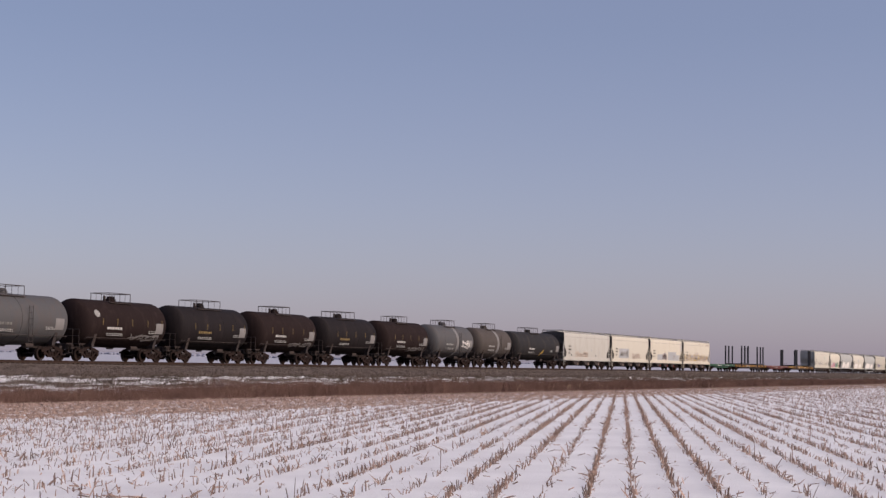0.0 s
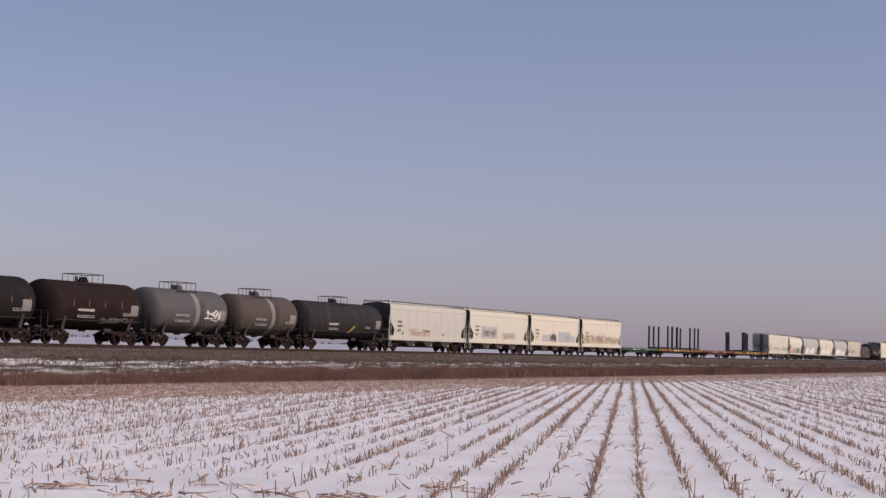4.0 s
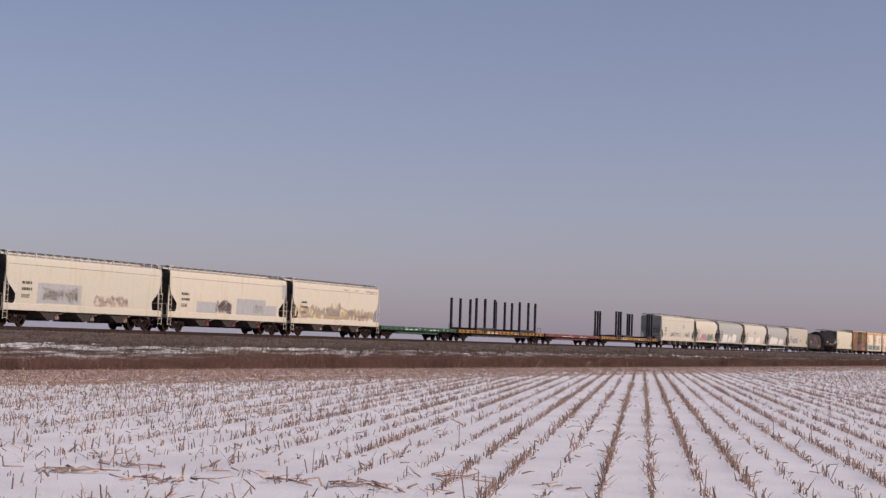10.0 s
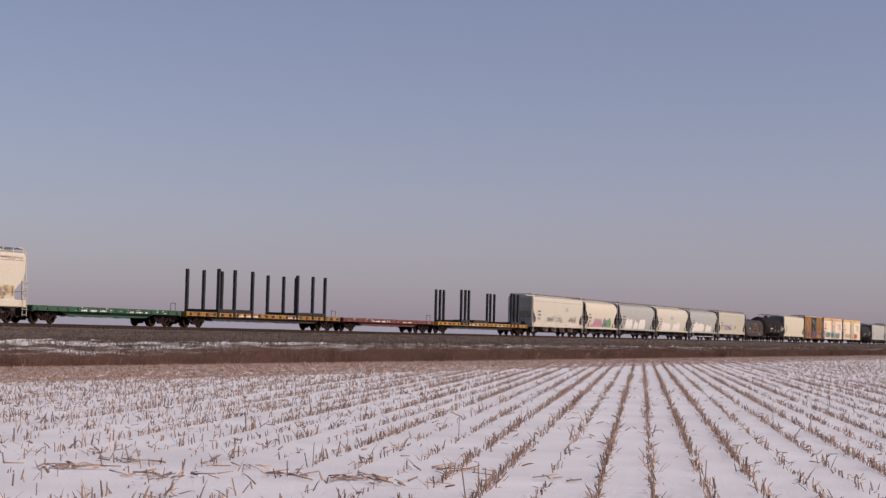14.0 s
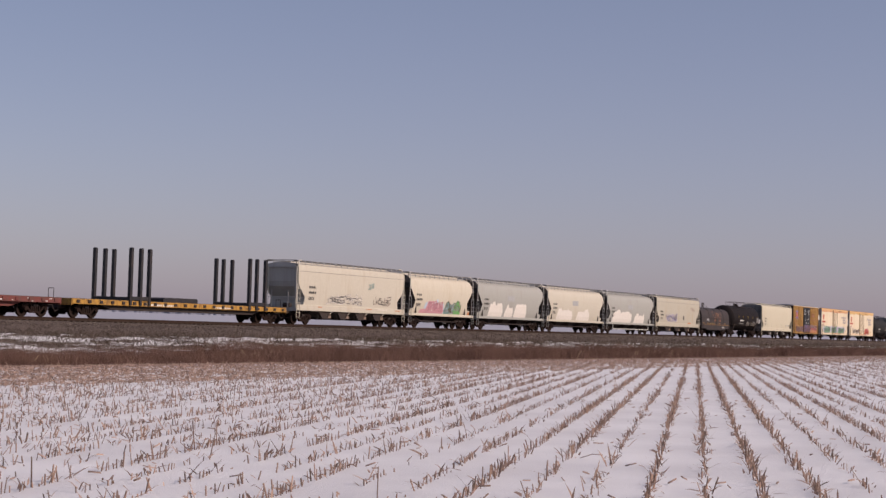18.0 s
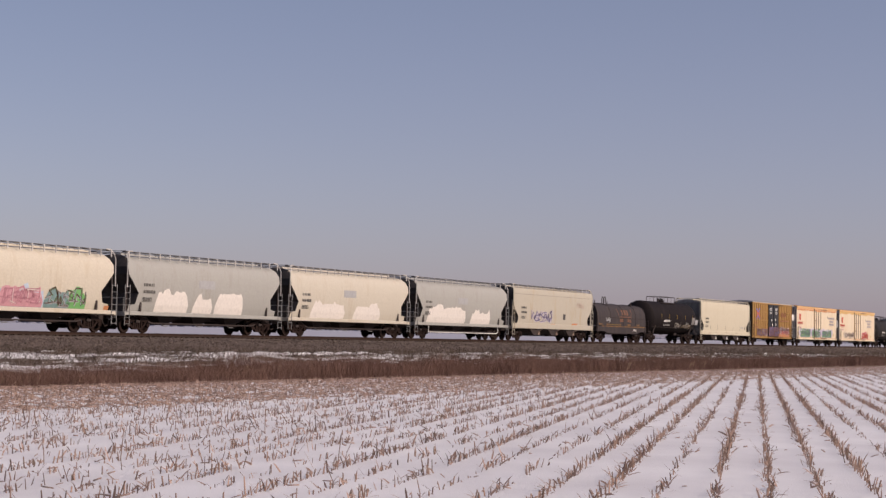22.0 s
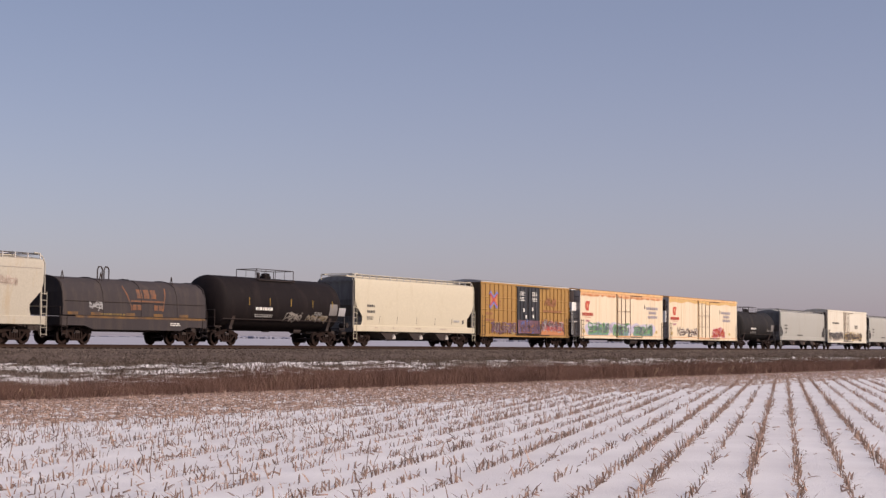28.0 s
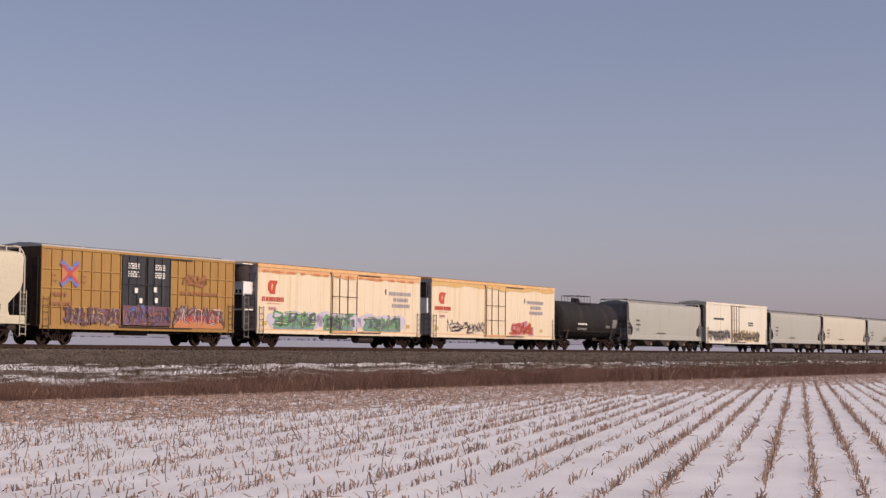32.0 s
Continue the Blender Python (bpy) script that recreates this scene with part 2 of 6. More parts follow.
def bank_material():
    """Dark wet earth and dead grass, with snow lying in long drifts along the line."""
    m = bpy.data.materials.new("bank_earth")
    m.use_nodes = True
    n, l = m.node_tree.nodes, m.node_tree.links
    b = n["Principled BSDF"]
    b.inputs["Roughness"].default_value = 0.9
    co = n.new("ShaderNodeTexCoord")
    fine = n.new("ShaderNodeTexNoise")
    fine.inputs["Scale"].default_value, fine.inputs["Detail"].default_value = 7, 6
    l.new(co.outputs["Object"], fine.inputs["Vector"])
    r = n.new("ShaderNodeValToRGB")
    r.color_ramp.elements[0].position, r.color_ramp.elements[0].color = 0.3, (0.05, 0.036, 0.03, 1)
    r.color_ramp.elements[1].position, r.color_ramp.elements[1].color = 0.75, (0.20, 0.14, 0.105, 1)
    l.new(fine.outputs["Fac"], r.inputs["Fac"])
    mp = n.new("ShaderNodeMapping")
    mp.inputs["Scale"].default_value = (0.26, 1.5, 1.5)
    l.new(co.outputs["Object"], mp.inputs["Vector"])
    drift = n.new("ShaderNodeTexNoise")
    drift.inputs["Scale"].default_value, drift.inputs["Detail"].default_value, drift.inputs["Roughness"].default_value = 0.8, 8, 0.68
    l.new(mp.outputs["Vector"], drift.inputs["Vector"])
    k = n.new("ShaderNodeMapRange")
    k.inputs["From Min"].default_value, k.inputs["From Max"].default_value = 0.485, 0.53
    l.new(drift.outputs["Fac"], k.inputs["Value"])
    mix = n.new("ShaderNodeMix")
    mix.data_type = "RGBA"
    l.new(k.outputs["Result"], mix.inputs[0])
    l.new(r.outputs["Color"], mix.inputs[6])
    mix.inputs[7].default_value = (0.78, 0.77, 0.79, 1)
    l.new(mix.outputs[2], b.inputs["Base Color"])
    bp = n.new("ShaderNodeBump")
    bp.inputs["Strength"].default_value, bp.inputs["Distance"].default_value = 0.7, 0.08
    l.new(fine.outputs["Fac"], bp.inputs["Height"])
    l.new(bp.outputs["Normal"], b.inputs["Normal"])
    return m


M_SNOW = snow_material()
M_BANK = bank_material()
M_BALLAST = material("ballast_stone", (0.125, 0.096, 0.085), 0.95, 0, (0.03, 0.025, 0.0225), 0.6, 0.22, grain=7, bump=1.0, spread=0.42, spec=0.1)
M_STONE = material("loose_stone", (0.155, 0.125, 0.112), 0.95, 0, (0.08, 0.064, 0.057), 0.5, 0.5, grain=5, bump=0, island=0.6, spec=0.1)
M_TIE = material("creosoted_timber", (0.05, 0.036, 0.028), 0.9, 0, (0.09, 0.07, 0.055), 0.4)
M_STUB = material("dry_maize_stalk", (0.285, 0.19, 0.147), 0.85, 0, (0.11, 0.07, 0.057), 0.5, 0.6, island=0.55, grain=20)
M_LITTER = material("maize_litter", (0.37, 0.26, 0.21), 0.9, 0, (0.17, 0.108, 0.085), 0.5, 0.6, island=0.4, grain=20)
M_GRASS = material("dead_red_grass", (0.178, 0.106, 0.084), 0.95, 0, (0.085, 0.048, 0.041), 0.5, 3.0, island=0.2, spec=0.05, grain=3)
M_REED = material("pale_reed", (0.38, 0.27, 0.17), 0.9, 0, (0.25, 0.17, 0.11), 0.5, 3.0, island=0.35, grain=3)
M_WEED = material("dark_weed_stem", (0.075, 0.055, 0.042), 0.9, island=0.4)
# blue-grey of distance haze is put into the woods' base colour
M_WOODS = material("haze_tinted_woods", (0.21, 0.215, 0.27), 1.0, 0, (0.26, 0.265, 0.32), 0.5, 30, grain=0.05, bump=0)

# ---------------------------------------------------------------- ground sheet, bank, track
rng = np.random.default_rng(7)


def strip(name, profile, xs, mat, label, category, rough=0.0, kind="structure"):
    """A surface along the railway: profile of (distance, height), xs along the line."""
    prof = np.array(profile, float)
    xs = np.array(xs, float)
    nx, ny = len(xs), len(prof)
    v = np.zeros((nx, ny, 3))
    v[:, :, 0] = xs[:, None]
    v[:, :, 1] = prof[None, :, 0]
    v[:, :, 2] = prof[None, :, 1]
    if rough:
        v[:, 1:-1, 2] += rng.uniform(-rough, rough, (nx, ny - 2))
    i, j = np.meshgrid(np.arange(nx - 1), np.arange(ny - 1), indexing="ij")
    a = (i * ny + j).ravel()
    f = np.stack([a, a + ny, a + ny + 1, a + 1], 1)
    me = bpy.data.meshes.new(name)
    me.from_pydata(v.reshape(-1, 3).tolist(), [], f.tolist())
    me.materials.append(mat)
    me.shade_smooth()
    ob = new(name, me)
    ob.matrix_world = LINE
    return tagged(ob, label, category, kind=kind)


FAR_X = [-3500, -1500, -600, -200] + list(range(-100, 601, 20)) + [700, 900, 1300, 2000, 4200, 9000]
strip("ground", [(-2500, 0), (-600, 0), (-100, 0), (0, 0), (20, 0), (38, 0.0), (45.9, 0), (47.17, -0.1), (48.69, -0.55), (51.48, -0.64), (53.91, -0.56), (71.91, -0.36), (86.9, -0.36), (300, 0.5), (700, 5), (1300, 12.5), (4200, 13)],
      FAR_X, M_SNOW, "snow-covered winter field reaching to the horizon", "field")
BX = list(np.arange(20, 640, 1.1)) + [700, 900, 1500, 3000]
BX = [-900, -300, -60, -20] + [x for x in BX]
VERGE = [(46.91, -0.15), (48.18, -0.4), (49.7, -0.47), (51.23, -0.38), (52.5, -0.13), (53.51, 0.16), (54.31, 0.4), (55.11, 0.58), (55.91, 0.74), (56.71, 0.92), (57.51, 1.1), (58.31, 1.26), (58.91, 1.34)]
strip("verge", VERGE, BX, M_BANK, "dark earth bank with drifts of old snow", "bank", 0.06)
strip("ballast_bed", [(57.61, 0.94), (58.21, 1.36), (58.81, 1.54), (59.41, 1.7), (60.01, 1.8), (60.61, 1.87), (61.21, 1.91), (66.51, 1.91), (68.41, 1.34), (72.91, -0.56)],
      BX, M_BALLAST, "grey-brown crushed stone railway ballast", "ballast", 0.04)
CENTRE = SIDE + 1.55
GAUGE = 0.755
for sgn in (-1, 1):
    c = CENTRE + sgn * GAUGE
    g = Geo().prism([(c - 0.07, 1.99), (c + 0.07, 1.99), (c + 0.07, 2.01), (c + 0.012, 2.03), (c + 0.012, 2.12), (c + 0.035, 2.135), (c + 0.035, RAIL_Z), (c - 0.035, RAIL_Z), (c - 0.035, 2.135), (c - 0.012, 2.12), (c - 0.012, 2.03), (c - 0.07, 2.01)], -900, 3000)
    ob = tagged(new("rail", g.mesh("rail", M_RAIL)), "rust-brown steel railway rail on timber ties", "rail", "rails of the line", "structure")
    ob.matrix_world = LINE
g = Geo()
for k in range(900):
    x = 20 + 0.52 * k
    g.box(x, x + 0.22, CENTRE - 1.3, CENTRE + 1.3, 1.89, 1.992)
ob = tagged(new("ties", g.mesh("ties", M_TIE)), "dark timber railway ties bedded in ballast", "ties", kind="stuff")
ob.matrix_world = LINE


# ---------------------------------------------------------------- plants in bulk
def blades(name, base, height, width, lean, mat, label, category, seg=1, turn=None):
    """Thin upright four-sided spikes or flat blades, all in one mesh: base (n,3), height, width (n,), lean (n,2)."""
    n = len(base)
    a = rng.uniform(0, 2 * math.pi, n) if turn is None else turn
    dx, dy = np.cos(a), np.sin(a)
    k = 3
    ang = np.stack([a, a + 2.094, a + 4.189], 1)
    v = np.zeros((n, 6, 3))
    for i in range(3):
        v[:, i, 0] = base[:, 0] + np.cos(ang[:, i]) * width * 0.5
        v[:, i, 1] = base[:, 1] + np.sin(ang[:, i]) * width * 0.5
        v[:, i, 2] = base[:, 2] - 0.03
        cut = rng.uniform(0.86, 1.0, n)
        v[:, 3 + i, 0] = base[:, 0] + lean[:, 0] * height + np.cos(ang[:, i]) * width * 0.5 * seg
        v[:, 3 + i, 1] = base[:, 1] + lean[:, 1] * height + np.sin(ang[:, i]) * width * 0.5 * seg
        v[:, 3 + i, 2] = base[:, 2] + height * cut
    o = np.arange(n)[:, None] * 6
    quads = np.concatenate([o + np.array(q) for q in ([0, 1, 4, 3], [1, 2, 5, 4], [2, 0, 3, 5])])
    tris = o + np.array([3, 4, 5])
    return bulk(name, v.reshape(-1, 3), quads, tris, mat, label, category)


def thin_blades(name, base, height, width, lean, mat, label, category):
    """Narrow bent leaves that taper to a tip, all in one mesh."""
    n = len(base)
    a = rng.uniform(0, 2 * math.pi, n)
    side = np.stack([np.cos(a) * width * 0.5, np.sin(a) * width * 0.5, np.zeros(n)], 1)
    mid = base + np.stack([lean[:, 0] * height * 0.35, lean[:, 1] * height * 0.35, height * 0.6], 1)
    tip = base + np.stack([lean[:, 0] * height, lean[:, 1] * height, height * rng.uniform(0.88, 1.0, n)], 1)
    v = np.stack([base - side, base + side, mid + side * 0.7, mid - side * 0.7, tip], 1)
    o = np.arange(n)[:, None] * 5
    return bulk(name, v.reshape(-1, 3), o + np.array([0, 1, 2, 3]), o + np.array([3, 2, 4]), mat, label, category)


def bulk(name, verts, quads, tris, mat, label, category):
    me = bpy.data.meshes.new(name)
    nq, nt = len(quads), len(tris)
    me.vertices.add(len(verts))
    me.vertices.foreach_set("co", np.asarray(verts, np.float32).ravel())
    me.loops.add(nq * 4 + nt * 3)
    me.loops.foreach_set("vertex_index", np.concatenate([np.asarray(quads).ravel(), np.asarray(tris).ravel()]).astype(np.int32))
    me.polygons.add(nq + nt)
    me.polygons.foreach_set("loop_start", np.concatenate([np.arange(nq) * 4, nq * 4 + np.arange(nt) * 3]).astype(np.int32))
    me.update(calc_edges=True)
    me.validate()
    me.materials.append(mat)
    return tagged(new(name, me), label, category, kind="stuff")


def to_line(p):
    """Distance from the standpoint's parallel of points (n,2), and their place along the line."""
    return p[:, 0] * UX + p[:, 1] * UY, -p[:, 0] * UY + p[:, 1] * UX


def from_line(x, y):
    return np.stack([x * UX - y * UY, x * UY + y * UX], 1)


def in_field(p, lo, hi):
    """Points of the field in the fan that opens north from the standpoint, between two distances from the railway."""
    q = p - np.array([-3.6, -18.0])
    a = np.degrees(np.arctan2(q[:, 0], q[:, 1]))
    _, d = to_line(p)
    return (a > -19) & (a < 23) & (p[:, 1] > 3) & (d > lo) & (d < hi)


def round_field(p, hi):
    """The rest of the same field, beside and behind the standpoint."""
    _, d = to_line(p)
    return ~in_field(p, -400, 60) & (np.hypot(p[:, 0], p[:, 1]) < 95) & (d < hi)


HEADLAND, EDGE = 37.0, 46.3
RX, RY = math.sin(radians(ROW_ANGLE)), math.cos(radians(ROW_ANGLE))
# how well each row stands, counted from the one nearest the standpoint
VIGOUR = {-5: 0.6, -4: 1.0, -3: 1.0, -2: 0.45, -1: 1.0, 0: 0.8, 1: 1.05, 2: 1.1, 3: 0.45, 4: 0.65, 5: 0.95, 6: 0.6, 7: 0.95}
stalks, thick, grow = [], [], []
for k in range(-110, 150):
    lat = -0.107 + 0.762 * k
    vigour = VIGOUR.get(k, (0.95 if k % 2 else 0.48) + random.Random(k + 300).uniform(-0.12, 0.15))
    for lo, hi, step in ((0, 75, 0.115), (75, 140, 0.24), (140, 330, 0.55)):
        n = int((hi - lo) / step)
        along = lo + (np.arange(n) + rng.uniform(-0.45, 0.45, n)) * step
        keep = rng.uniform(0, 1, n) < (0.70 + 0.25 * np.sin(along * 0.23 + k * 2.1) + 0.30 * np.sin(along * 1.7 + k * 1.3)) * (0.12 + 0.88 * vigour)
        l = lat + rng.normal(0, 0.027, n)
        p = np.stack([l * RY + along * RX, -l * RX + along * RY], 1)
        ok = keep & in_field(p, -400, HEADLAND)
        stalks.append(p[ok])
        thick.append(np.full(ok.sum(), step))
        grow.append(np.full(ok.sum(), vigour))
for k in range(-120, 130):
    lat = -0.107 + 0.762 * k
    vigour = VIGOUR.get(k, (0.95 if k % 2 else 0.48) + random.Random(k + 300).uniform(-0.12, 0.15))
    n = 1100
    along = -100 + (np.arange(n) + rng.uniform(-0.45, 0.45, n)) * 0.18
    l = lat + rng.normal(0, 0.027, n)
    p = np.stack([l * RY + along * RX, -l * RX + along * RY], 1)
    near = np.hypot(p[:, 0], p[:, 1]) < 45
    ok = round_field(p, EDGE) & (rng.uniform(0, 1, n) < np.where(near, 1.0, 0.22) * vigour)
    stalks.append(p[ok])
    thick.append(np.full(ok.sum(), 0.24))
    grow.append(np.full(ok.sum(), vigour))
for k in range(36):
    dist = HEADLAND + 0.5 + 0.38 * k
    for lo, hi, step in ((20, 130, 0.17), (130, 240, 0.34), (240, 520, 0.7)):
        n = int((hi - lo) / step)
        x = lo + (np.arange(n) + rng.uniform(-0.45, 0.45, n)) * step
        p = from_line(x, dist + rng.normal(0, 0.11, n))
        ok = in_field(p, HEADLAND - 1, EDGE + 2) & (rng.uniform(0, 1, n) < 0.36 + 0.2 * np.sin(x * 0.4 + k) + 0.12 * np.sin(x * 1.3 + 2 * k))
        stalks.append(p[ok])
        thick.append(np.full(ok.sum(), step))
        grow.append(np.full(ok.sum(), 0.85))
stalks, thick, grow = np.concatenate(stalks), np.concatenate(thick), np.concatenate(grow)
# the combine turned here: most stalks lie flat
turned = (stalks[:, 0] > -14) & (stalks[:, 1] > 5.0)
chance = np.where(turned & (stalks[:, 0] < -2.3) & (stalks[:, 1] < 9.6), 0.28, np.where(turned & (stalks[:, 0] < -3.5) & (stalks[:, 1] < 16), 0.62, 1.0))
ok = rng.uniform(0, 1, len(stalks)) < chance
stalks, thick, grow = stalks[ok], thick[ok], grow[ok]
n = len(stalks)
high = np.clip(rng.normal(0.132, 0.058, n), 0.04, 0.34) * (0.35 + 0.65 * grow)
tall = rng.uniform(0, 1, n) < 0.0022
high[tall] = rng.uniform(0.36, 0.55, tall.sum())
base = np.concatenate([stalks, np.zeros((n, 1))], 1)
lean = rng.normal(0, 0.19, (n, 2)) * np.where(tall, 0.4, 1.0)[:, None]
blades("maize_stubble", base, high, 0.015 + 0.015 * rng.uniform(0, 1, n) + 0.045 * np.clip(thick - 0.17, 0, 0.6), lean, M_STUB,
       "cut rows of dry maize stubble standing in snow", "stubble", 0.85)
# leaf rags and fallen stalk pieces by the rows
m = int(n * 1.45)
pick = rng.integers(0, n, m)
c = base[pick] + np.concatenate([rng.normal(0, 0.062, (m, 2)), rng.uniform(0.006, 0.07, (m, 1))], 1)
a = rng.uniform(0, 2 * math.pi, m)
ln, wd = rng.uniform(0.05, 0.23, m), rng.uniform(0.012, 0.036, m) * (1 + 1.5 * np.clip(thick[pick] - 0.17, 0, 1))
up = rng.normal(0, 0.6, m) * ln
d1 = np.stack([np.cos(a) * ln, np.sin(a) * ln, np.abs(up)], 1)
d2 = np.stack([-np.sin(a) * wd, np.cos(a) * wd, rng.normal(0, 0.4, m) * wd], 1)
v = np.stack([c - d2 / 2, c + d2 / 2, c + d1 * 0.6 + d2 * 0.4 + [0, 0, 0.012], c + d1 * 0.6 - d2 * 0.4 + [0, 0, 0.012], c + d1], 1)
o = np.arange(m)[:, None] * 5
bulk("maize_litter", v.reshape(-1, 3), o + np.array([0, 1, 2, 3]), o + np.array([3, 2, 4]), M_LITTER, "scattered dry maize leaves and stalk pieces on snow", "crop litter")

# flattened stalks and trash: thick on the headland, and where the combine turned
def trash(name, p, length, mat, label):
    m = len(p)
    a = rng.uniform(0, 2 * math.pi, m)
    ln, wd = rng.uniform(0.3, 1.0, m) * length, rng.uniform(0.014, 0.032, m)
    z0, z1 = rng.uniform(0.008, 0.05, m), rng.uniform(0.008, 0.09, m)
    c = np.concatenate([p, z0[:, None]], 1)
    d1 = np.stack([np.cos(a) * ln, np.sin(a) * ln, z1 - z0], 1)
    d2 = np.stack([-np.sin(a) * wd, np.cos(a) * wd, np.zeros(m)], 1)
    up = np.stack([np.zeros(m), np.zeros(m), wd * 0.8], 1)
    v = np.stack([c - d2 / 2, c + d2 / 2, c + up, c + d1 - d2 / 2, c + d1 + d2 / 2, c + d1 + up], 1)
    o = np.arange(m)[:, None] * 6
    quads = np.concatenate([o + np.array(q) for q in ([0, 3, 5, 2], [1, 2, 5, 4])])
    return bulk(name, v.reshape(-1, 3), quads, np.concatenate([o + np.array([0, 2, 1]), o + np.array([3, 4, 5])]), mat, label, "crop litter")


x = 30 * (500 / 30) ** rng.uniform(0, 1, 34000)
p = from_line(x, EDGE - (EDGE - HEADLAND + 4.0) * rng.uniform(0, 1, 34000) ** 1.3)
p = p[in_field(p, HEADLAND - 4.5, EDGE)]
trash("headland_trash", p, 0.34, M_LITTER, "flattened maize stalks and leaves on the snowy headland")
p = np.stack([rng.uniform(-60, 12, 60000), rng.uniform(10, 130, 60000)], 1)
p = p[in_field(p, -400, HEADLAND) & (rng.uniform(0, 1, 60000) < np.clip(0.05 - p[:, 0] / 250, 0, 0.14))]
trash("field_trash", p, 0.20, M_LITTER, "scattered pale maize leaves between the stubble rows")
heaps = []
for cx, cy, count in ((-3.4, 7.6, 26), (-4.3, 7.9, 12), (-6.0, 7.3, 22), (-7.7, 8.4, 26), (-6.9, 9.6, 16), (-1.9, 9.4, 12), (-8.9, 7.4, 14), (-5.2, 8.9, 9), (-0.4, 8.3, 9), (-2.6, 6.9, 10)):
    heaps.append(np.array([cx, cy]) + rng.normal(0, 1, (count, 2)) * np.array([0.34, 0.15]))
trash("stalk_heaps", np.concatenate(heaps), 0.42, M_LITTER, "heaps of flattened maize stalks on snow")


def verge_height(y):
    return np.interp(y, [45.9] + [q[0] for q in VERGE] + [60.4], [0.0] + [q[1] for q in VERGE] + [1.84])


def along_line(n, near=35, far=620):
    """Places along the line, thicker near the standpoint."""
    return near * (far / near) ** rng.uniform(0, 1, n)


def verge_plants(name, n, y0, y1, h, w, mat, label, category, lean=0.25, patch=0.0, seg=0.25):
    x, y = along_line(n), rng.uniform(y0, y1, n)
    if patch:
        wave = np.sin(x * 0.11 + 1) + np.sin(x * 0.043 + y * 0.7) + np.sin(x * 0.31 + y * 1.7) * 0.7
        ok = wave > patch
        x, y = x[ok], y[ok]
    k = len(x)
    p = np.concatenate([from_line(x, y), verge_height(y)[:, None]], 1)
    hh = rng.uniform(*h, k) * (0.88 + 0.09 * np.sin(x * 0.19) + 0.06 * np.sin(x * 0.57 + 2))
    if h[1] > 0.6:
        hh *= 0.7 + 0.3 * np.clip((x - 71.0) / 4.0, 0, 1)      # lower growth before the culvert
    if category == "grass":
        return thin_blades(name, p, hh, w * (0.7 + 0.6 * rng.uniform(0, 1, k)) * np.clip(x / 90, 0.8, 3.0), rng.normal(0, lean, (k, 2)), mat, label, category)
    return blades(name, p, hh, w * (0.7 + 0.6 * rng.uniform(0, 1, k)) * np.clip(x / 90, 0.8, 3.0), rng.normal(0, lean, (k, 2)), mat, label, category, seg)


verge_plants("ditch_grass", 420000, 46.1, 53.5, (0.7, 1.45), 0.012, M_GRASS, "dense dead red-brown grass in the ditch", "grass", 0.34)
verge_plants("pale_reeds", 22000, 46.4, 51.0, (0.3, 1.15), 0.014, M_REED, "pale dry reeds at the field's edge", "reeds", 0.25, 0.5)
verge_plants("bank_grass", 60000, 52.6, 58.5, (0.05, 0.34), 0.03, M_WEED, "low dead weeds between snow drifts on the bank", "weeds", 0.7, 0.0)
verge_plants("weed_stems", 2600, 53.4, 58.7, (0.3, 0.95), 0.022, M_WEED, "thin dark upright weed stems on the bank", "weed stems", 0.14)


# loose stones over the ballast shoulder and down its foot
m = 60000
x, y = along_line(m, 35, 420), 57.8 + 3.5 * rng.uniform(0, 1, m) ** 0.8
z = np.interp(y, [57.6, 58.2, 58.8, 59.4, 60.0, 60.6, 61.2], [1.19, 1.36, 1.54, 1.70, 1.80, 1.86, 1.90])
r = rng.uniform(0.025, 0.07, m) * np.clip(x / 110, 0.8, 2.0)
c = np.concatenate([from_line(x, y), (z + r * 0.3)[:, None]], 1)
axes = rng.normal(0, 1, (m, 3, 3))
axes /= np.linalg.norm(axes, axis=2, keepdims=True)
v = np.concatenate([c[:, None, :] + axes * r[:, None, None], c[:, None, :] - axes * (r * 0.8)[:, None, None]], 1)
o = np.arange(m)[:, None] * 6
tri = np.concatenate([o + np.array(q) for q in ([0, 1, 2], [0, 2, 4], [0, 4, 5], [0, 5, 1], [3, 2, 1], [3, 4, 2], [3, 5, 4], [3, 1, 5])])
bulk("ballast_stones", v.reshape(-1, 3), np.zeros((0, 4), int), tri, M_STONE, "loose grey-brown ballast stones on the shoulder", "stones")


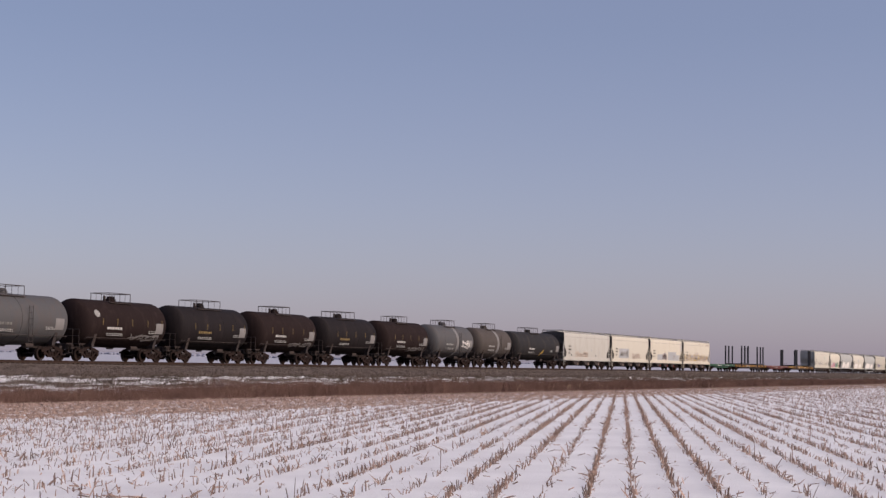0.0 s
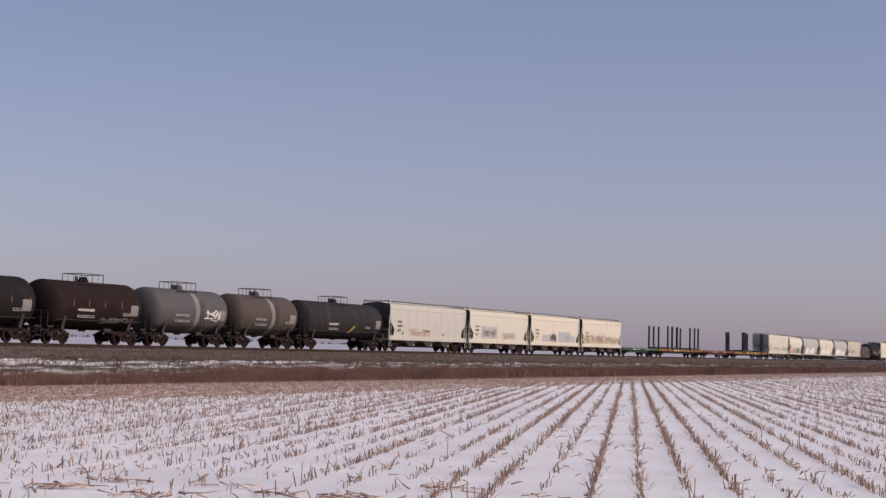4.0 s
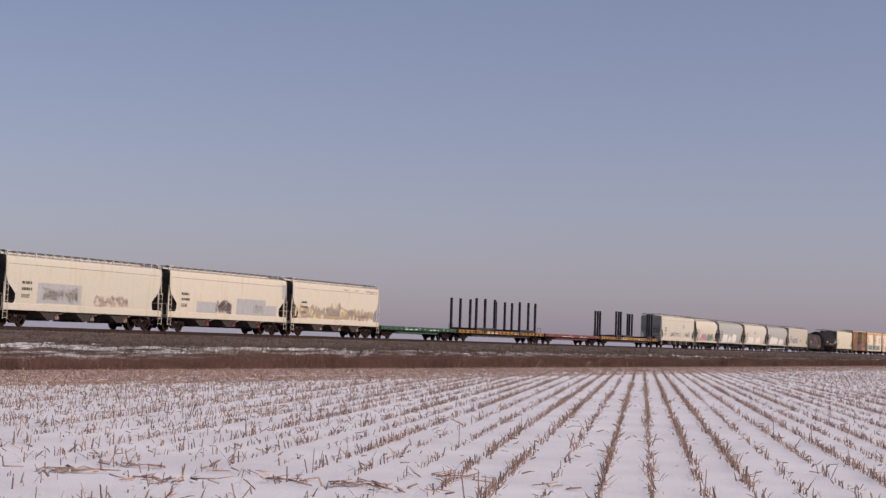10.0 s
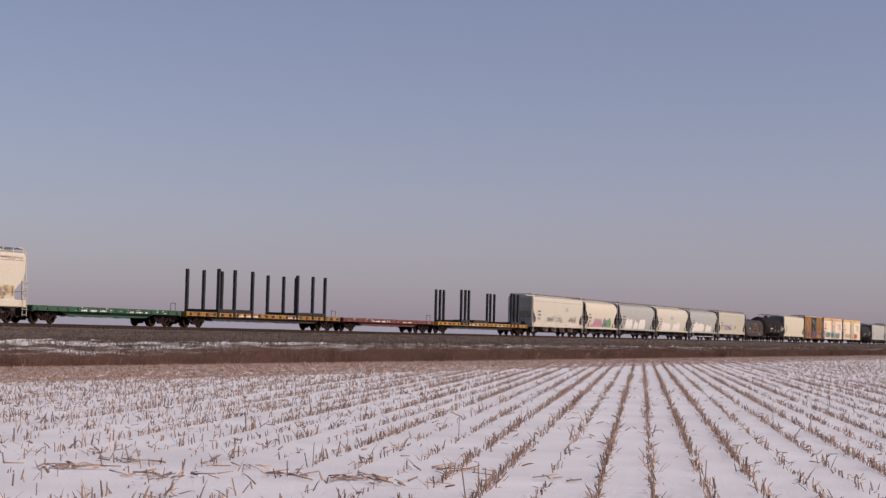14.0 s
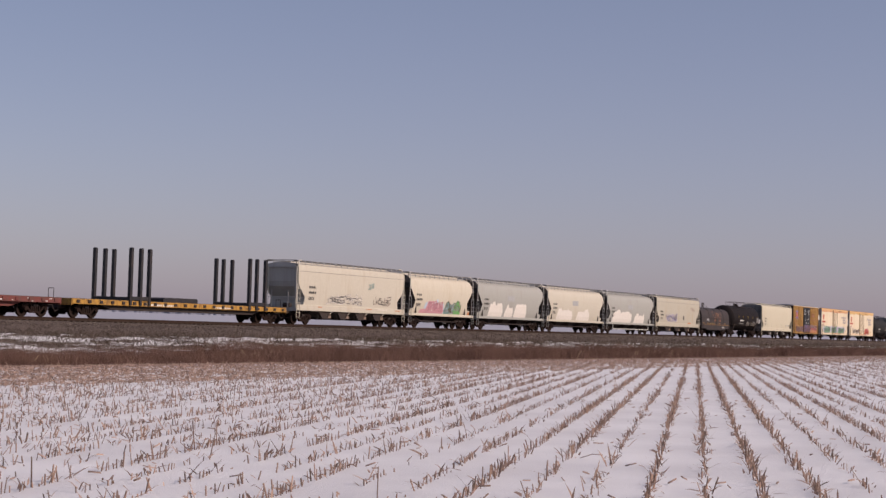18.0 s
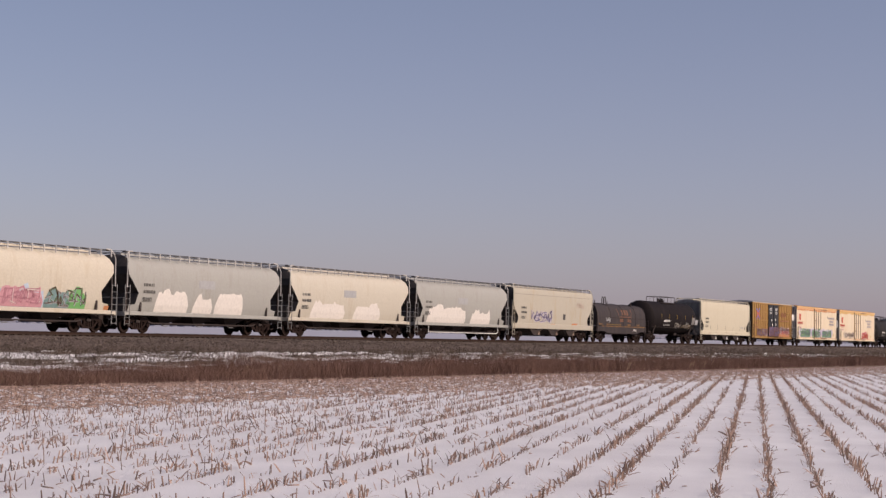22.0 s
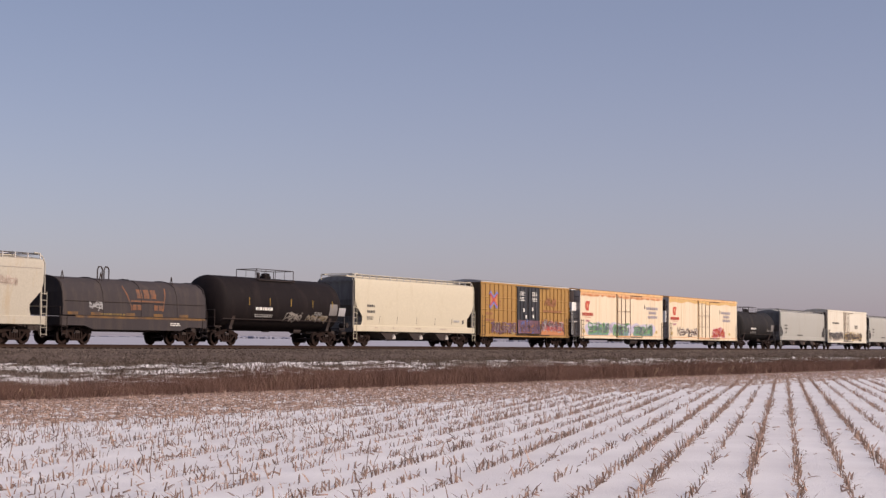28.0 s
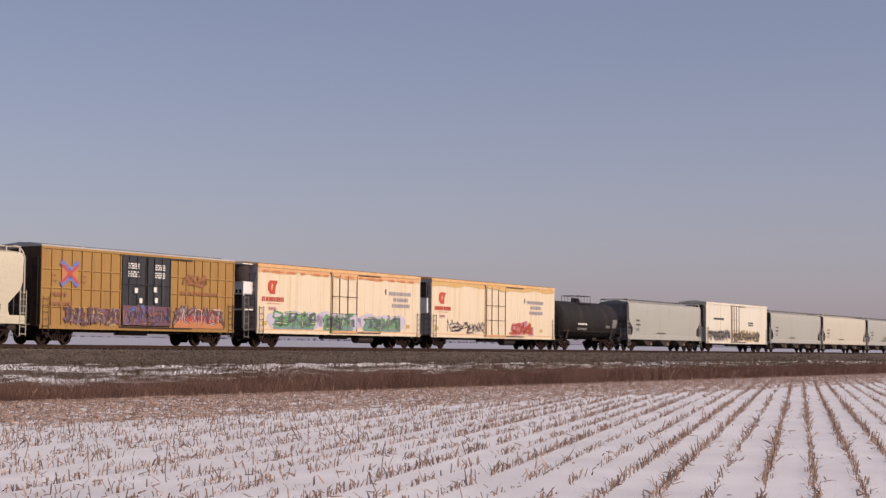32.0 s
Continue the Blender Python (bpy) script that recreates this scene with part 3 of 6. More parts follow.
# ---------------------------------------------------------------- distance beyond the line
def far_woods(x0, y0, count, spread, tall, label, ground_z):
    """A low far wood: many rounded leafless crowns on short trunks, joined."""
    n, verts, tris = count, [], []
    for i in range(n):
        cx, cy = x0 + rng.uniform(0, spread), y0 + rng.uniform(0, 90)
        w, h = rng.uniform(4, 11), tall * (0.55 + 0.25 * math.sin(cx * 0.004) + 0.12 * math.sin(cx * 0.017)) * rng.uniform(0.6, 1.15)
        k = len(verts)
        m = 9
        verts.append((cx, cy, ground_z + h))
        for r in (0.55, 1.0, 0.75):
            z = {0.55: 0.85, 1.0: 0.5, 0.75: -0.3}[r] * h
            for a in range(m):
                q = 2 * math.pi * a / m
                verts.append((cx + math.cos(q) * w / 2 * r * rng.uniform(0.8, 1.2), cy + math.sin(q) * w / 2 * r, ground_z + z * rng.uniform(0.9, 1.08)))
        for a in range(m):
            b = (a + 1) % m
            tris.append((k, k + 1 + a, k + 1 + b))
            for lv in range(2):
                p, q = k + 1 + lv * m, k + 1 + (lv + 1) * m
                tris += [(p + a, q + a, q + b), (p + a, q + b, p + b)]
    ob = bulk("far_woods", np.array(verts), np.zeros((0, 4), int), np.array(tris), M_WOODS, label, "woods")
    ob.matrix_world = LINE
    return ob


far_woods(900, 1180, 2600, 7000, 5.5, "leafless woods on the horizon, coloured bluish for haze", 11.2)

# ---------------------------------------------------------------- freight cars: shared running gear
WHEEL_R = 0.46


def wheel_mesh():
    g = Geo().lathe([(-0.07, 0.30), (-0.07, WHEEL_R - 0.02), (-0.05, WHEEL_R), (0.05, WHEEL_R), (0.06, WHEEL_R + 0.025), (0.075, WHEEL_R + 0.02), (0.07, 0.36), (0.03, 0.30), (0.03, 0.14), (0.08, 0.12), (0.08, 0.02)], 20, "y")
    g.lathe([(-0.14, 0.03), (-0.14, 0.12), (-0.07, 0.13), (-0.03, 0.30), (-0.07, 0.31)], 16, "y")
    return g.mesh("wheel", M_WHEEL, 40)


def side_frame_mesh():
    """Cast truss side frame with window openings, journal boxes and spring nest."""
    g = Geo()
    for s in (-1, 1):
        g.slab([(0.16 * s, 0.86), (0.28 * s, 0.70), (1.02 * s, 0.56), (1.14 * s, 0.60), (1.14 * s, 0.70), (0.95 * s, 0.76), (0.34 * s, 0.94), (0.16 * s, 0.98)][::s], -0.08, 0.08)
        g.slab([(0.80 * s, 0.58), (0.42 * s, 0.20), (0.0, 0.20), (0.0, 0.30), (0.36 * s, 0.31), (0.66 * s, 0.62)][::s], -0.08, 0.08)
        g.slab([(0.30 * s, 0.30), (0.40 * s, 0.30), (0.40 * s, 0.72), (0.30 * s, 0.74)][::s], -0.08, 0.08)
        g.lathe([(-0.16, 0.06), (-0.16, 0.13), (0.06, 0.13), (0.06, 0.05)], 10, "y", (0.865 * s, 0, WHEEL_R))
    g.slab([(-0.2, 0.88), (0.2, 0.88), (0.2, 0.98), (-0.2, 0.98)], -0.08, 0.08)
    return g.mesh("side_frame", M_TRUCK, 35)


def spring_mesh():
    g = Geo()
    for i in (-0.18, 0.0, 0.18):
        g.lathe([(0.30, 0.05), (0.30, 0.085), (0.36, 0.07), (0.42, 0.085), (0.48, 0.07), (0.54, 0.085), (0.60, 0.05)], 8, "z", (i, 0, 0))
    return g.mesh("spring_nest", M_TRUCK, 50)


def bolster_mesh():
    g = Geo().prism([(-1.12, 0.60), (1.12, 0.60), (1.12, 0.74), (0.4, 0.82), (-0.4, 0.82), (-1.12, 0.74)], -0.18, 0.18)
    g.lathe([(0.80, 0.17), (0.92, 0.17)], 12, "z")
    for s in (-0.865, 0.865):
        g.lathe([(-0.8, 0.06), (0.8, 0.06)], 10, "y", (s, 0, WHEEL_R))
    return g.mesh("truck", M_STEEL, 40)


ME_WHEEL, ME_SIDE, ME_SPRING, ME_BOLSTER = wheel_mesh(), side_frame_mesh(), spring_mesh(), bolster_mesh()


def coupler_mesh():
    g = Geo().box(-0.1, 0.75, -0.07, 0.07, 0.78, 0.96, 0.02)
    g.slab([(-0.34, 0.72), (-0.1, 0.72), (0.0, 0.78), (0.0, 0.98), (-0.1, 1.02), (-0.34, 1.02)], -0.13, 0.13)
    g.path([(-0.2, -0.3, 0.85), (-0.25, -0.36, 0.55), (-0.1, -0.42, 0.36), (0.15, -0.42, 0.45), (0.25, -0.36, 0.8)], 0.03)
    return g.mesh("coupler", M_STEEL, 40)


ME_COUPLER = coupler_mesh()


def running_gear(car, length, inset=1.9):
    for x in (inset, length - inset):
        t = part("truck", ME_BOLSTER, None, car, "rusty two-axle freight truck")
        t.location = (x, 0, 0)
        for y in (-1.0, 1.0):
            part("side_frame", ME_SIDE, None, t).location = (0, y, 0)
            part("spring_nest", ME_SPRING, None, t).location = (0, y, 0)
            for dx in (-0.865, 0.865):
                w = part("wheel", ME_WHEEL, None, t)
                w.location = (dx, y * 0.755, WHEEL_R)
                if y > 0:
                    w.rotation_euler = (0, 0, math.pi)
    a = part("coupler", ME_COUPLER, None, car)
    a.location = (-0.12, 0, 0)
    b = part("coupler", ME_COUPLER, None, car)
    b.location, b.rotation_euler = (length + 0.12, 0, 0), (0, 0, math.pi)


def ladder(g, x, y, z0, z1, w=0.42, along="x", r=0.02):
    """Two stiles and rungs on a side (along x) or an end (along y)."""
    dx, dy = (w, 0) if along == "x" else (0, w)
    g.rod((x, y, z0), (x, y, z1), r)
    g.rod((x + dx, y + dy, z0), (x + dx, y + dy, z1), r)
    k = int((z1 - z0) / 0.38)
    for i in range(k + 1):
        z = z0 + 0.1 + i * (z1 - z0 - 0.2) / max(1, k)
        g.rod((x, y, z), (x + dx, y + dy, z), r * 0.8)


def loft(half, inset, length, mat, name, car, label="", smooth=35, end_mat=None, end_name="slope_sheet"):
    """A closed body: half outline (y >= 0, z) from bottom to the roof's middle, its ends drawn in by inset(z)."""
    g = Geo()
    ring = [(-y, z) for y, z in half] + [(y, z) for y, z in half[::-1]]
    n, h = len(ring), len(half)
    g.v = [(inset(z), y, z) for y, z in ring] + [(length - inset(z), y, z) for y, z in ring]
    g.f = [(i, (i + 1) % n, n + (i + 1) % n, n + i) for i in range(n)]
    body = part(name, g, mat, car, label, smooth)
    for e in (0, 1):
        q = Geo()
        q.v = [(inset(z) if e == 0 else length - inset(z), y, z) for y, z in ring]
        q.f = [(i, i + 1, n - 2 - i, n - 1 - i) for i in range(h - 1)]
        part(end_name, q, end_mat or mat, car)
    return body


def bars(car, mat, x0, z0, w, h, y, rows=2, seed=0, label="", name="lettering"):
    """Writing that cannot be read: short plain bars in rows on a side."""
    r = random.Random(seed)
    g = Geo()
    for i in range(rows):
        z = z0 + h - (i + 1) * h / rows
        x = x0
        while x < x0 + w - 0.05:
            k = min(r.uniform(0.10, 0.26), x0 + w - x)
            g.box(x, x + k, y - 0.006, y, z, z + 0.62 * h / rows)
            x += k + r.uniform(0.04, 0.09)
    return tagged(part(name, g, mat, car, label), kind="stuff")


M_WHITE = material("white_lettering", (0.72, 0.71, 0.68), 0.6, 0, (0.4, 0.36, 0.32), 0.3)
M_BLACKMARK = material("black_lettering", (0.09, 0.085, 0.08), 0.7, 0, (0.3, 0.28, 0.25), 0.3)
M_YELLOWMARK = material("yellow_lettering", (0.36, 0.235, 0.045), 0.7, 0, (0.12, 0.085, 0.04), 0.5)
# soot plus the shade of the drawn-in hopper ends, both in the colour
M_SHADEGRIME = material("shaded_sooty_slope_sheet", (0.075, 0.067, 0.065), 0.85, 0, (0.034, 0.030, 0.029), 0.5, spec=0.1)
M_BAY = material("grimy_bay_plate", (0.15, 0.14, 0.13), 0.85, 0, (0.06, 0.05, 0.045), 0.6, spec=0.15)
M_BOARD = material("dark_grating", (0.085, 0.08, 0.078), 0.7, 0.2, (0.05, 0.045, 0.04), 0.5)
M_SLOPE = material("soiled_slope_sheet", (0.23, 0.17, 0.135), 0.75, 0, (0.12, 0.07, 0.055), 0.5, 0.8, 0.6)
M_DIM = material("dim_lettering", (0.26, 0.25, 0.24), 0.7, 0, (0.1, 0.09, 0.085), 0.5, 0.3)
M_BRACKET = material("pale_bracket", (0.50, 0.48, 0.455), 0.7, 0, (0.25, 0.22, 0.2), 0.4)
CARS = []      # (thing, train coordinate of its front end)
DOORS = {}     # spans of raised doors
SURFACE = {}   # half width of a car's side by height
LENGTH = {}    # length of a car over its end sills


def add_car(ob, s):
    CARS.append((ob, s))
    return ob


# ---------------------------------------------------------------- tank cars
PANELS = []        # faded end panels of the tanks: car, place, size


def tank_car(s, length, mat, label, dia=3.34, belt=None, mark=M_WHITE, seed=0, dome=True, centre=2.64, stripe=None, cage=1.25):
    car = thing("tank_car", label, "tank car", "cars of the freight train")
    r, x0, x1 = dia / 2, 0.36, length - 0.36
    rings = []
    for k in range(10):
        a = math.pi / 2 * k / 9
        rings.append((x0 + 0.78 * (1 - math.sin(a)), max(0.02, r * math.cos(a)) if k < 9 else 0.02))
    rings = rings[::-1]
    rings += [(length - x, q) for x, q in rings[::-1]]
    part("tank", Geo().lathe(rings, 40, "x", (0, 0, centre)), mat, car, smooth=40)
    if belt:
        g = Geo()
        c = length * 0.53
        g.lathe([(c - 0.3, r - 0.01), (c - 0.3, r + 0.02), (c + 0.3, r + 0.02), (c + 0.3, r - 0.01)], 40, "x", (0, 0, centre))
        part("belt", g, belt, car, "pale band round the tank", 40)
    # weld seams
    g = Geo()
    for k in (0.25, 0.41, 0.59, 0.76):
        x = length * k
        g.lathe([(x - 0.025, r - 0.01), (x - 0.018, r + 0.003), (x + 0.018, r + 0.003), (x + 0.025, r - 0.01)], 40, "x", (0, 0, centre))
    part("weld_seam", g, mat, car, smooth=40)
    # underframe: stub sills, saddles, walkway
    for sx in (0, 1):
        g = Geo()
        a, b = (0.05, 3.1) if sx == 0 else (length - 3.1, length - 0.05)
        g.box(a, b, -0.35, 0.35, 0.80, 1.12, 0.03)
        part("stub_sill", g, M_STEEL, car)
        m = 1.9 if sx == 0 else length - 1.9
        g = Geo()
        sec = [(-1.25, 1.0), (1.25, 1.0), (1.25, 1.15)] + [(r * math.cos(t) * 1.0, centre + r * math.sin(t)) for t in [math.radians(q) for q in (-28, -45, -60, -75, -90, -105, -120, -135, -152)]] + [(-1.25, 1.15)]
        g.prism(sec, m - 0.15, m + 0.15)
        part("saddle", g, M_STEEL, car)
        g = Geo().box(0.05 if sx == 0 else length - 0.75, 0.75 if sx == 0 else length - 0.05, -1.45, 1.45, 1.12, 1.18)
        part("end_platform", g, M_STEEL, car)
        e = 0.10 if sx == 0 else length - 0.10
        g = Geo().path([(e, -1.42, 1.15), (e, -1.42, 2.15), (e, 1.42, 2.15), (e, 1.42, 1.15)], 0.022)
        g.rod((e, -1.42, 1.7), (e, 1.42, 1.7), 0.018)
        part("end_handrail", g, M_STEEL, car)
        g = Geo()
        xx = 0.12 if sx == 0 else length - 0.55
        ladder(g, xx, -1.46, 0.45, 1.15, 0.42)
        part("step", g, M_STEEL, car)
    g = Geo()
    for y in (-1.47, 1.47):
        g.rod((0.8, y, 1.62), (length - 0.8, y, 1.62), 0.022)
        for k in range(7):
            x = 0.8 + (length - 1.6) * k / 6
            g.rod((x, y, 1.62), (x, y * 0.9, 1.50), 0.018)
    part("side_handrail", g, M_STEEL, car)
    # centre walkway cage, dome, ladder
    cx, top = length * 0.495, centre + r
    if dome:
        g = Geo().lathe([(top - 0.15, 0.36), (top + 0.12, 0.36), (top + 0.16, 0.30), (top + 0.30, 0.27), (top + 0.34, 0.12)], 20, "z", (cx, 0, 0))
        part("manway", g, mat, car, smooth=40)
        g = Geo().lathe([(top - 0.1, 0.10), (top + 0.32, 0.10), (top + 0.36, 0.06)], 12, "z", (cx - 0.75, 0, 0))
        part("valve", g, M_STEEL, car, smooth=40)
    g = Geo()
    for y in (-0.8, 0.8):
        g.path([(cx - cage, y, top - 0.3), (cx - cage, y, top + 0.52), (cx + cage, y, top + 0.52), (cx + cage, y, top - 0.3)], 0.026)
        g.rod((cx, y, top - 0.25), (cx, y, top + 0.52), 0.02)
        for x in (cx - cage / 2, cx + cage / 2):
            g.rod((x, y, top - 0.25), (x, y, top + 0.52), 0.014)
    for x in (cx - cage, cx + cage):
        g.rod((x, -0.8, top + 0.52), (x, 0.8, top + 0.52), 0.026)
    part("safety_cage", g, M_STEEL, car)
    g = Geo().box(cx - cage, cx + cage, -0.95, -0.5, top - 0.20, top - 0.15)
    g.box(cx - cage, cx + cage, 0.5, 0.95, top - 0.20, top - 0.15)
    part("walkway", g, M_STEEL, car)
    if belt:
        g = Geo()
        ladder(g, length * 0.53 + 0.26, -r - 0.08, 1.1, centre + 0.9, 0.40)
        part("side_ladder", g, M_STEEL, car)
    g = Geo().lathe([(1.0, 0.10), (1.15, 0.16), (centre - r + 0.05, 0.16)], 12, "z", (length * 0.5, 0, 0))
    g.box(length * 0.5 - 0.35, length * 0.5 + 0.35, -0.05, 0.05, 0.86, 1.0)
    part("outlet_valve", g, M_STEEL, car)
    g = Geo().lathe([(-0.4, 0.02), (-0.4, 0.2), (0.4, 0.2), (0.4, 0.02)], 12, "x", (length * 0.68, -0.5, 0.98))
    part("air_reservoir", g, M_STEEL, car, smooth=40)
    SURFACE[car.name] = lambda z: math.sqrt(max(0.04, r * r - (z - centre) ** 2))
    # marks follow the round side
    y = -math.sqrt(max(0.1, r * r - 0.35 ** 2)) - 0.012
    bars(car, mark, length * 0.27, centre - 0.42, 1.75, 0.30, y, 1, seed)
    bars(car, M_DIM, length * 0.27, centre - 0.85, 1.9, 0.22, y + 0.10, 2, seed + 1, name="stencil_line")
    bars(car, M_DIM, length * 0.72, centre - 0.62, 0.9, 0.26, y + 0.04, 2, seed + 2, name="stencil_line")
    PANELS.append((car, length - 2.25, centre - 0.6, 0.9, 0.75))
    if stripe:
        for k in (0.22, 0.37, 0.53, 0.70, 0.86):
            part("yellow_dash", Geo().box(length * k, length * k + 0.05, -r - 0.012, -r + 0.06, centre - 0.12, centre + 0.35), stripe, car)
    running_gear(car, length, 1.75)
    return add_car(car, s)


# ---------------------------------------------------------------- covered hoppers
def covered_hopper(s, length, mat, label, kind="straight", bays=3, top=4.62, seed=0, mark=M_BLACKMARK, rail_mat=None, end_mat=None, wedge=None, gate=None):
    car = thing("covered_hopper", label, "hopper car", "cars of the freight train")
    w = 1.55
    if kind == "round":        # bulging one-piece sides
        half = [(1.28, 1.18), (1.40, 1.58), (1.42, 1.66), (1.52, 2.3), (1.56, 2.9), (1.56, 3.35), (1.50, 3.8), (1.36, 4.12), (1.05, 4.36), (0.55, 4.5), (0.0, 4.54)]
        zs, xi = [1.18, 1.58, 1.66, 2.3, 3.35, 3.8, 4.54], [0.62, 0.62, 1.15, 1.35, 0.40, 0.38, 0.8]
        top = 4.54
    else:
        half = [(1.46, 1.18), (1.5, 1.7), (1.53, 2.4), (1.55, 3.2), (1.55, top - 0.42), (1.50, top - 0.2), (1.1, top - 0.1), (0.5, top - 0.02), (0.0, top)]
        zs, xi = [1.18, 1.5, 1.95, 2.9, top - 0.4, top], [1.1, 1.15, 1.4, 0.36, 0.32, 0.40]
    inset = lambda z: float(np.interp(z, zs, xi))
    fine = []
    for (y0, z0), (y1, z1) in zip(half, half[1:]):
        k = 2 if z1 - z0 > 0.3 else 1
        fine += [(y0 + (y1 - y0) * i / k, z0 + (z1 - z0) * i / k) for i in range(k)]
    loft(fine + [half[-1]], inset, length, mat, "body", car, end_mat=end_mat or M_SHADEGRIME)
    # side sills the full length
    for y in (-1.55, 1.43):
        part("side_sill", Geo().box(0.15, length - 0.15, y, y + 0.12, 1.02, 1.24 if kind == "round" else 1.46, 0.02), mat, car)
    # centre sill, end frames
    part("centre_sill", Geo().box(0.05, length - 0.05, -0.3, 0.3, 0.78, 1.05, 0.03), M_STEEL, car)
    for e in (0, 1):
        x = 0.12 if e == 0 else length - 0.24
        g = Geo().box(x, x + 0.12, -1.53, 1.53, 0.98, 1.22)
        g.box(min(x, x) - 0.02, x + 0.5 if e == 0 else x + 0.14, -1.5, 1.5, 1.16, 1.20)
        part("end_sill", g, end_mat or mat, car)
        if end_mat:
            u = x + 0.06
            for y in (-1.47, 1.35):
                part("corner_post", Geo().box(u - 0.05, u + 0.09, y, y + 0.12, 1.2, top - 0.32, 0.02), end_mat, car)
            part("end_beam", Geo().box(u - 0.04, u + 0.08, -1.4, 1.4, top - 0.42, top - 0.30, 0.02), end_mat, car)
            for y in (-0.75, 0.69):
                part("end_strut", Geo().box(u - 0.02, u + 0.05, y, y + 0.06, 1.2, 2.5), end_mat, car)
        # posts and bolster web under the drawn-in end
        for y in (-1.44, 1.40):
            m = (lambda q: q) if e == 0 else (lambda q: [(length - a, b) for a, b in q][::-1])
            part("end_post", Geo().slab(m([(0.30, 1.2), (0.42, 1.2), (0.46, 3.4), (0.34, 3.4)]), y, y + 0.06), M_STEEL if kind == "round" else (end_mat or mat), car)
            part("bolster_web", Geo().slab(m([(1.55, 1.2), (1.72, 1.2), (1.72, 1.75), (1.55, 1.95)]), y, y + 0.06), M_STEEL if kind == "round" else (end_mat or mat), car)
        g = Geo()
        lx = 0.10 if e == 0 else length - 0.52
        ladder(g, lx, -1.57, 0.42, 2.75, 0.42, "x", 0.022)
        part("side_ladder", g, M_GALV if kind == "round" else mat, car)
        q = (lambda v: v) if e == 0 else (lambda v: length - v)
        part("roof_handrail", Geo().path([(q(0.9), -1.36, top + 0.15), (q(0.5), -1.38, top + 0.13), (q(0.32), -1.46, top - 0.1), (q(0.27), -1.55, top - 0.4), (q(0.27), -1.57, 2.6)], 0.034), M_BRACKET if kind == "round" else mat, car, "bent pipe handrail down the corner")
        g = Geo()
        ex = 0.06 if e == 0 else length - 0.06
        ladder(g, ex, 0.95, 1.0, 4.2, 0.42, "y", 0.022)
        g.path([(ex, -1.5, 1.2), (ex, -1.5, 2.0), (ex, 0.9, 2.0)], 0.02)
        part("end_ladder", g, M_GALV if kind == "round" else (end_mat or mat), car)
        g = Geo().lathe([(-0.3, 0.02), (-0.3, 0.17), (0.3, 0.17), (0.3, 0.02)], 12, "y", (0.95 if e == 0 else length - 0.95, -0.2, 1.42))
        part("brake_cylinder", g, M_STEEL, car, smooth=40)
    # discharge bays
    a, b = 3.05, length - 3.05
    step = (b - a) / bays
    for k in range(bays):
        x = a + step * (k + 0.5)
        q = step * (0.47 if kind == "round" else 0.40)
        bw = 0.42 if kind == "round" else 0.34
        foot = 0.6 if kind == "round" else 0.50
        yo = 0.75 if kind == "round" else 1.05
        g = Geo()
        g.add([(x - q, -1.36, 1.2), (x + q, -1.36, 1.2), (x + q, 1.36, 1.2), (x - q, 1.36, 1.2),
               (x - bw, -yo, foot), (x + bw, -yo, foot), (x + bw, yo, foot), (x - bw, yo, foot)],
              [(0, 1, 2, 3), (4, 7, 6, 5), (0, 4, 5, 1), (1, 5, 6, 2), (2, 6, 7, 3), (3, 7, 4, 0)])
        h = part("hopper_bay", g, M_STEEL if kind == "round" else M_BAY, car)
        part("outlet_gate", Geo().box(x - 0.5, x + 0.5, -0.95, 0.95, foot - 0.1, foot + 0.01, 0.02), M_STEEL, h)
        if kind != "round":
            # dark outer chute with its lip and gate gear, and the soiled sheet that slopes up to the next bay
            part("chute_plate", Geo().slab([(x - bw - 0.1, foot + 0.06), (x + bw + 0.14, foot + 0.06), (x + q * 0.86, 1.03), (x - q * 0.80, 1.03)], -1.40, -1.36), M_STEEL, h)
            part("gate_lip", Geo().box(x - bw - 0.08, x + bw + 0.08, -1.43, -1.35, foot - 0.04, foot + 0.08, 0.01), M_STEEL, h)
            part("gate_gear", Geo().box(x + bw + 0.10, x + bw + 0.50, -1.46, -1.3, foot + 0.0, foot + 0.24, 0.03).box(x + bw + 0.2, x + bw + 0.3, -1.5, -1.3, foot + 0.2, foot + 0.34), gate or M_SLOPE, h)
            part("slope_sheet", Geo().slab([(x + bw + 0.16, foot + 0.3), (x + bw + 0.40, foot + 0.3), (x + q * 1.22, 1.03), (x + q * 0.88, 1.03)], -1.38, -1.34), wedge or M_SLOPE, h)
        else:
            part("gate_rod", Geo().path([(x - 0.7, -1.0, foot - 0.02), (x - 0.7, -1.25, foot - 0.16), (x - 0.3, -1.25, foot - 0.16)], 0.03), M_GALV, h)
    if kind == "round":
        part("brake_pipe", Geo().path([(2.6, -1.2, 0.66), (3.0, -1.2, 0.58), (length - 3.0, -1.2, 0.58), (length - 2.6, -1.2, 0.66)], 0.045), M_STEEL, car)
    # roof: running boards on brackets, hatch trough
    rm = rail_mat or M_BOARD
    zt = top + 0.10
    for y in (-1.30, 1.04):
        g = Geo().box(0.35, length - 0.35, y, y + 0.26, zt, zt + 0.035)
        part("running_board", g, rm, car)
    g = Geo()
    k = int(length / 0.95)
    for i in range(k + 1):
        x = 0.5 + (length - 1.0) * i / k
        g.box(x - 0.02, x + 0.02, -1.34, 1.34, zt - 0.045, zt)
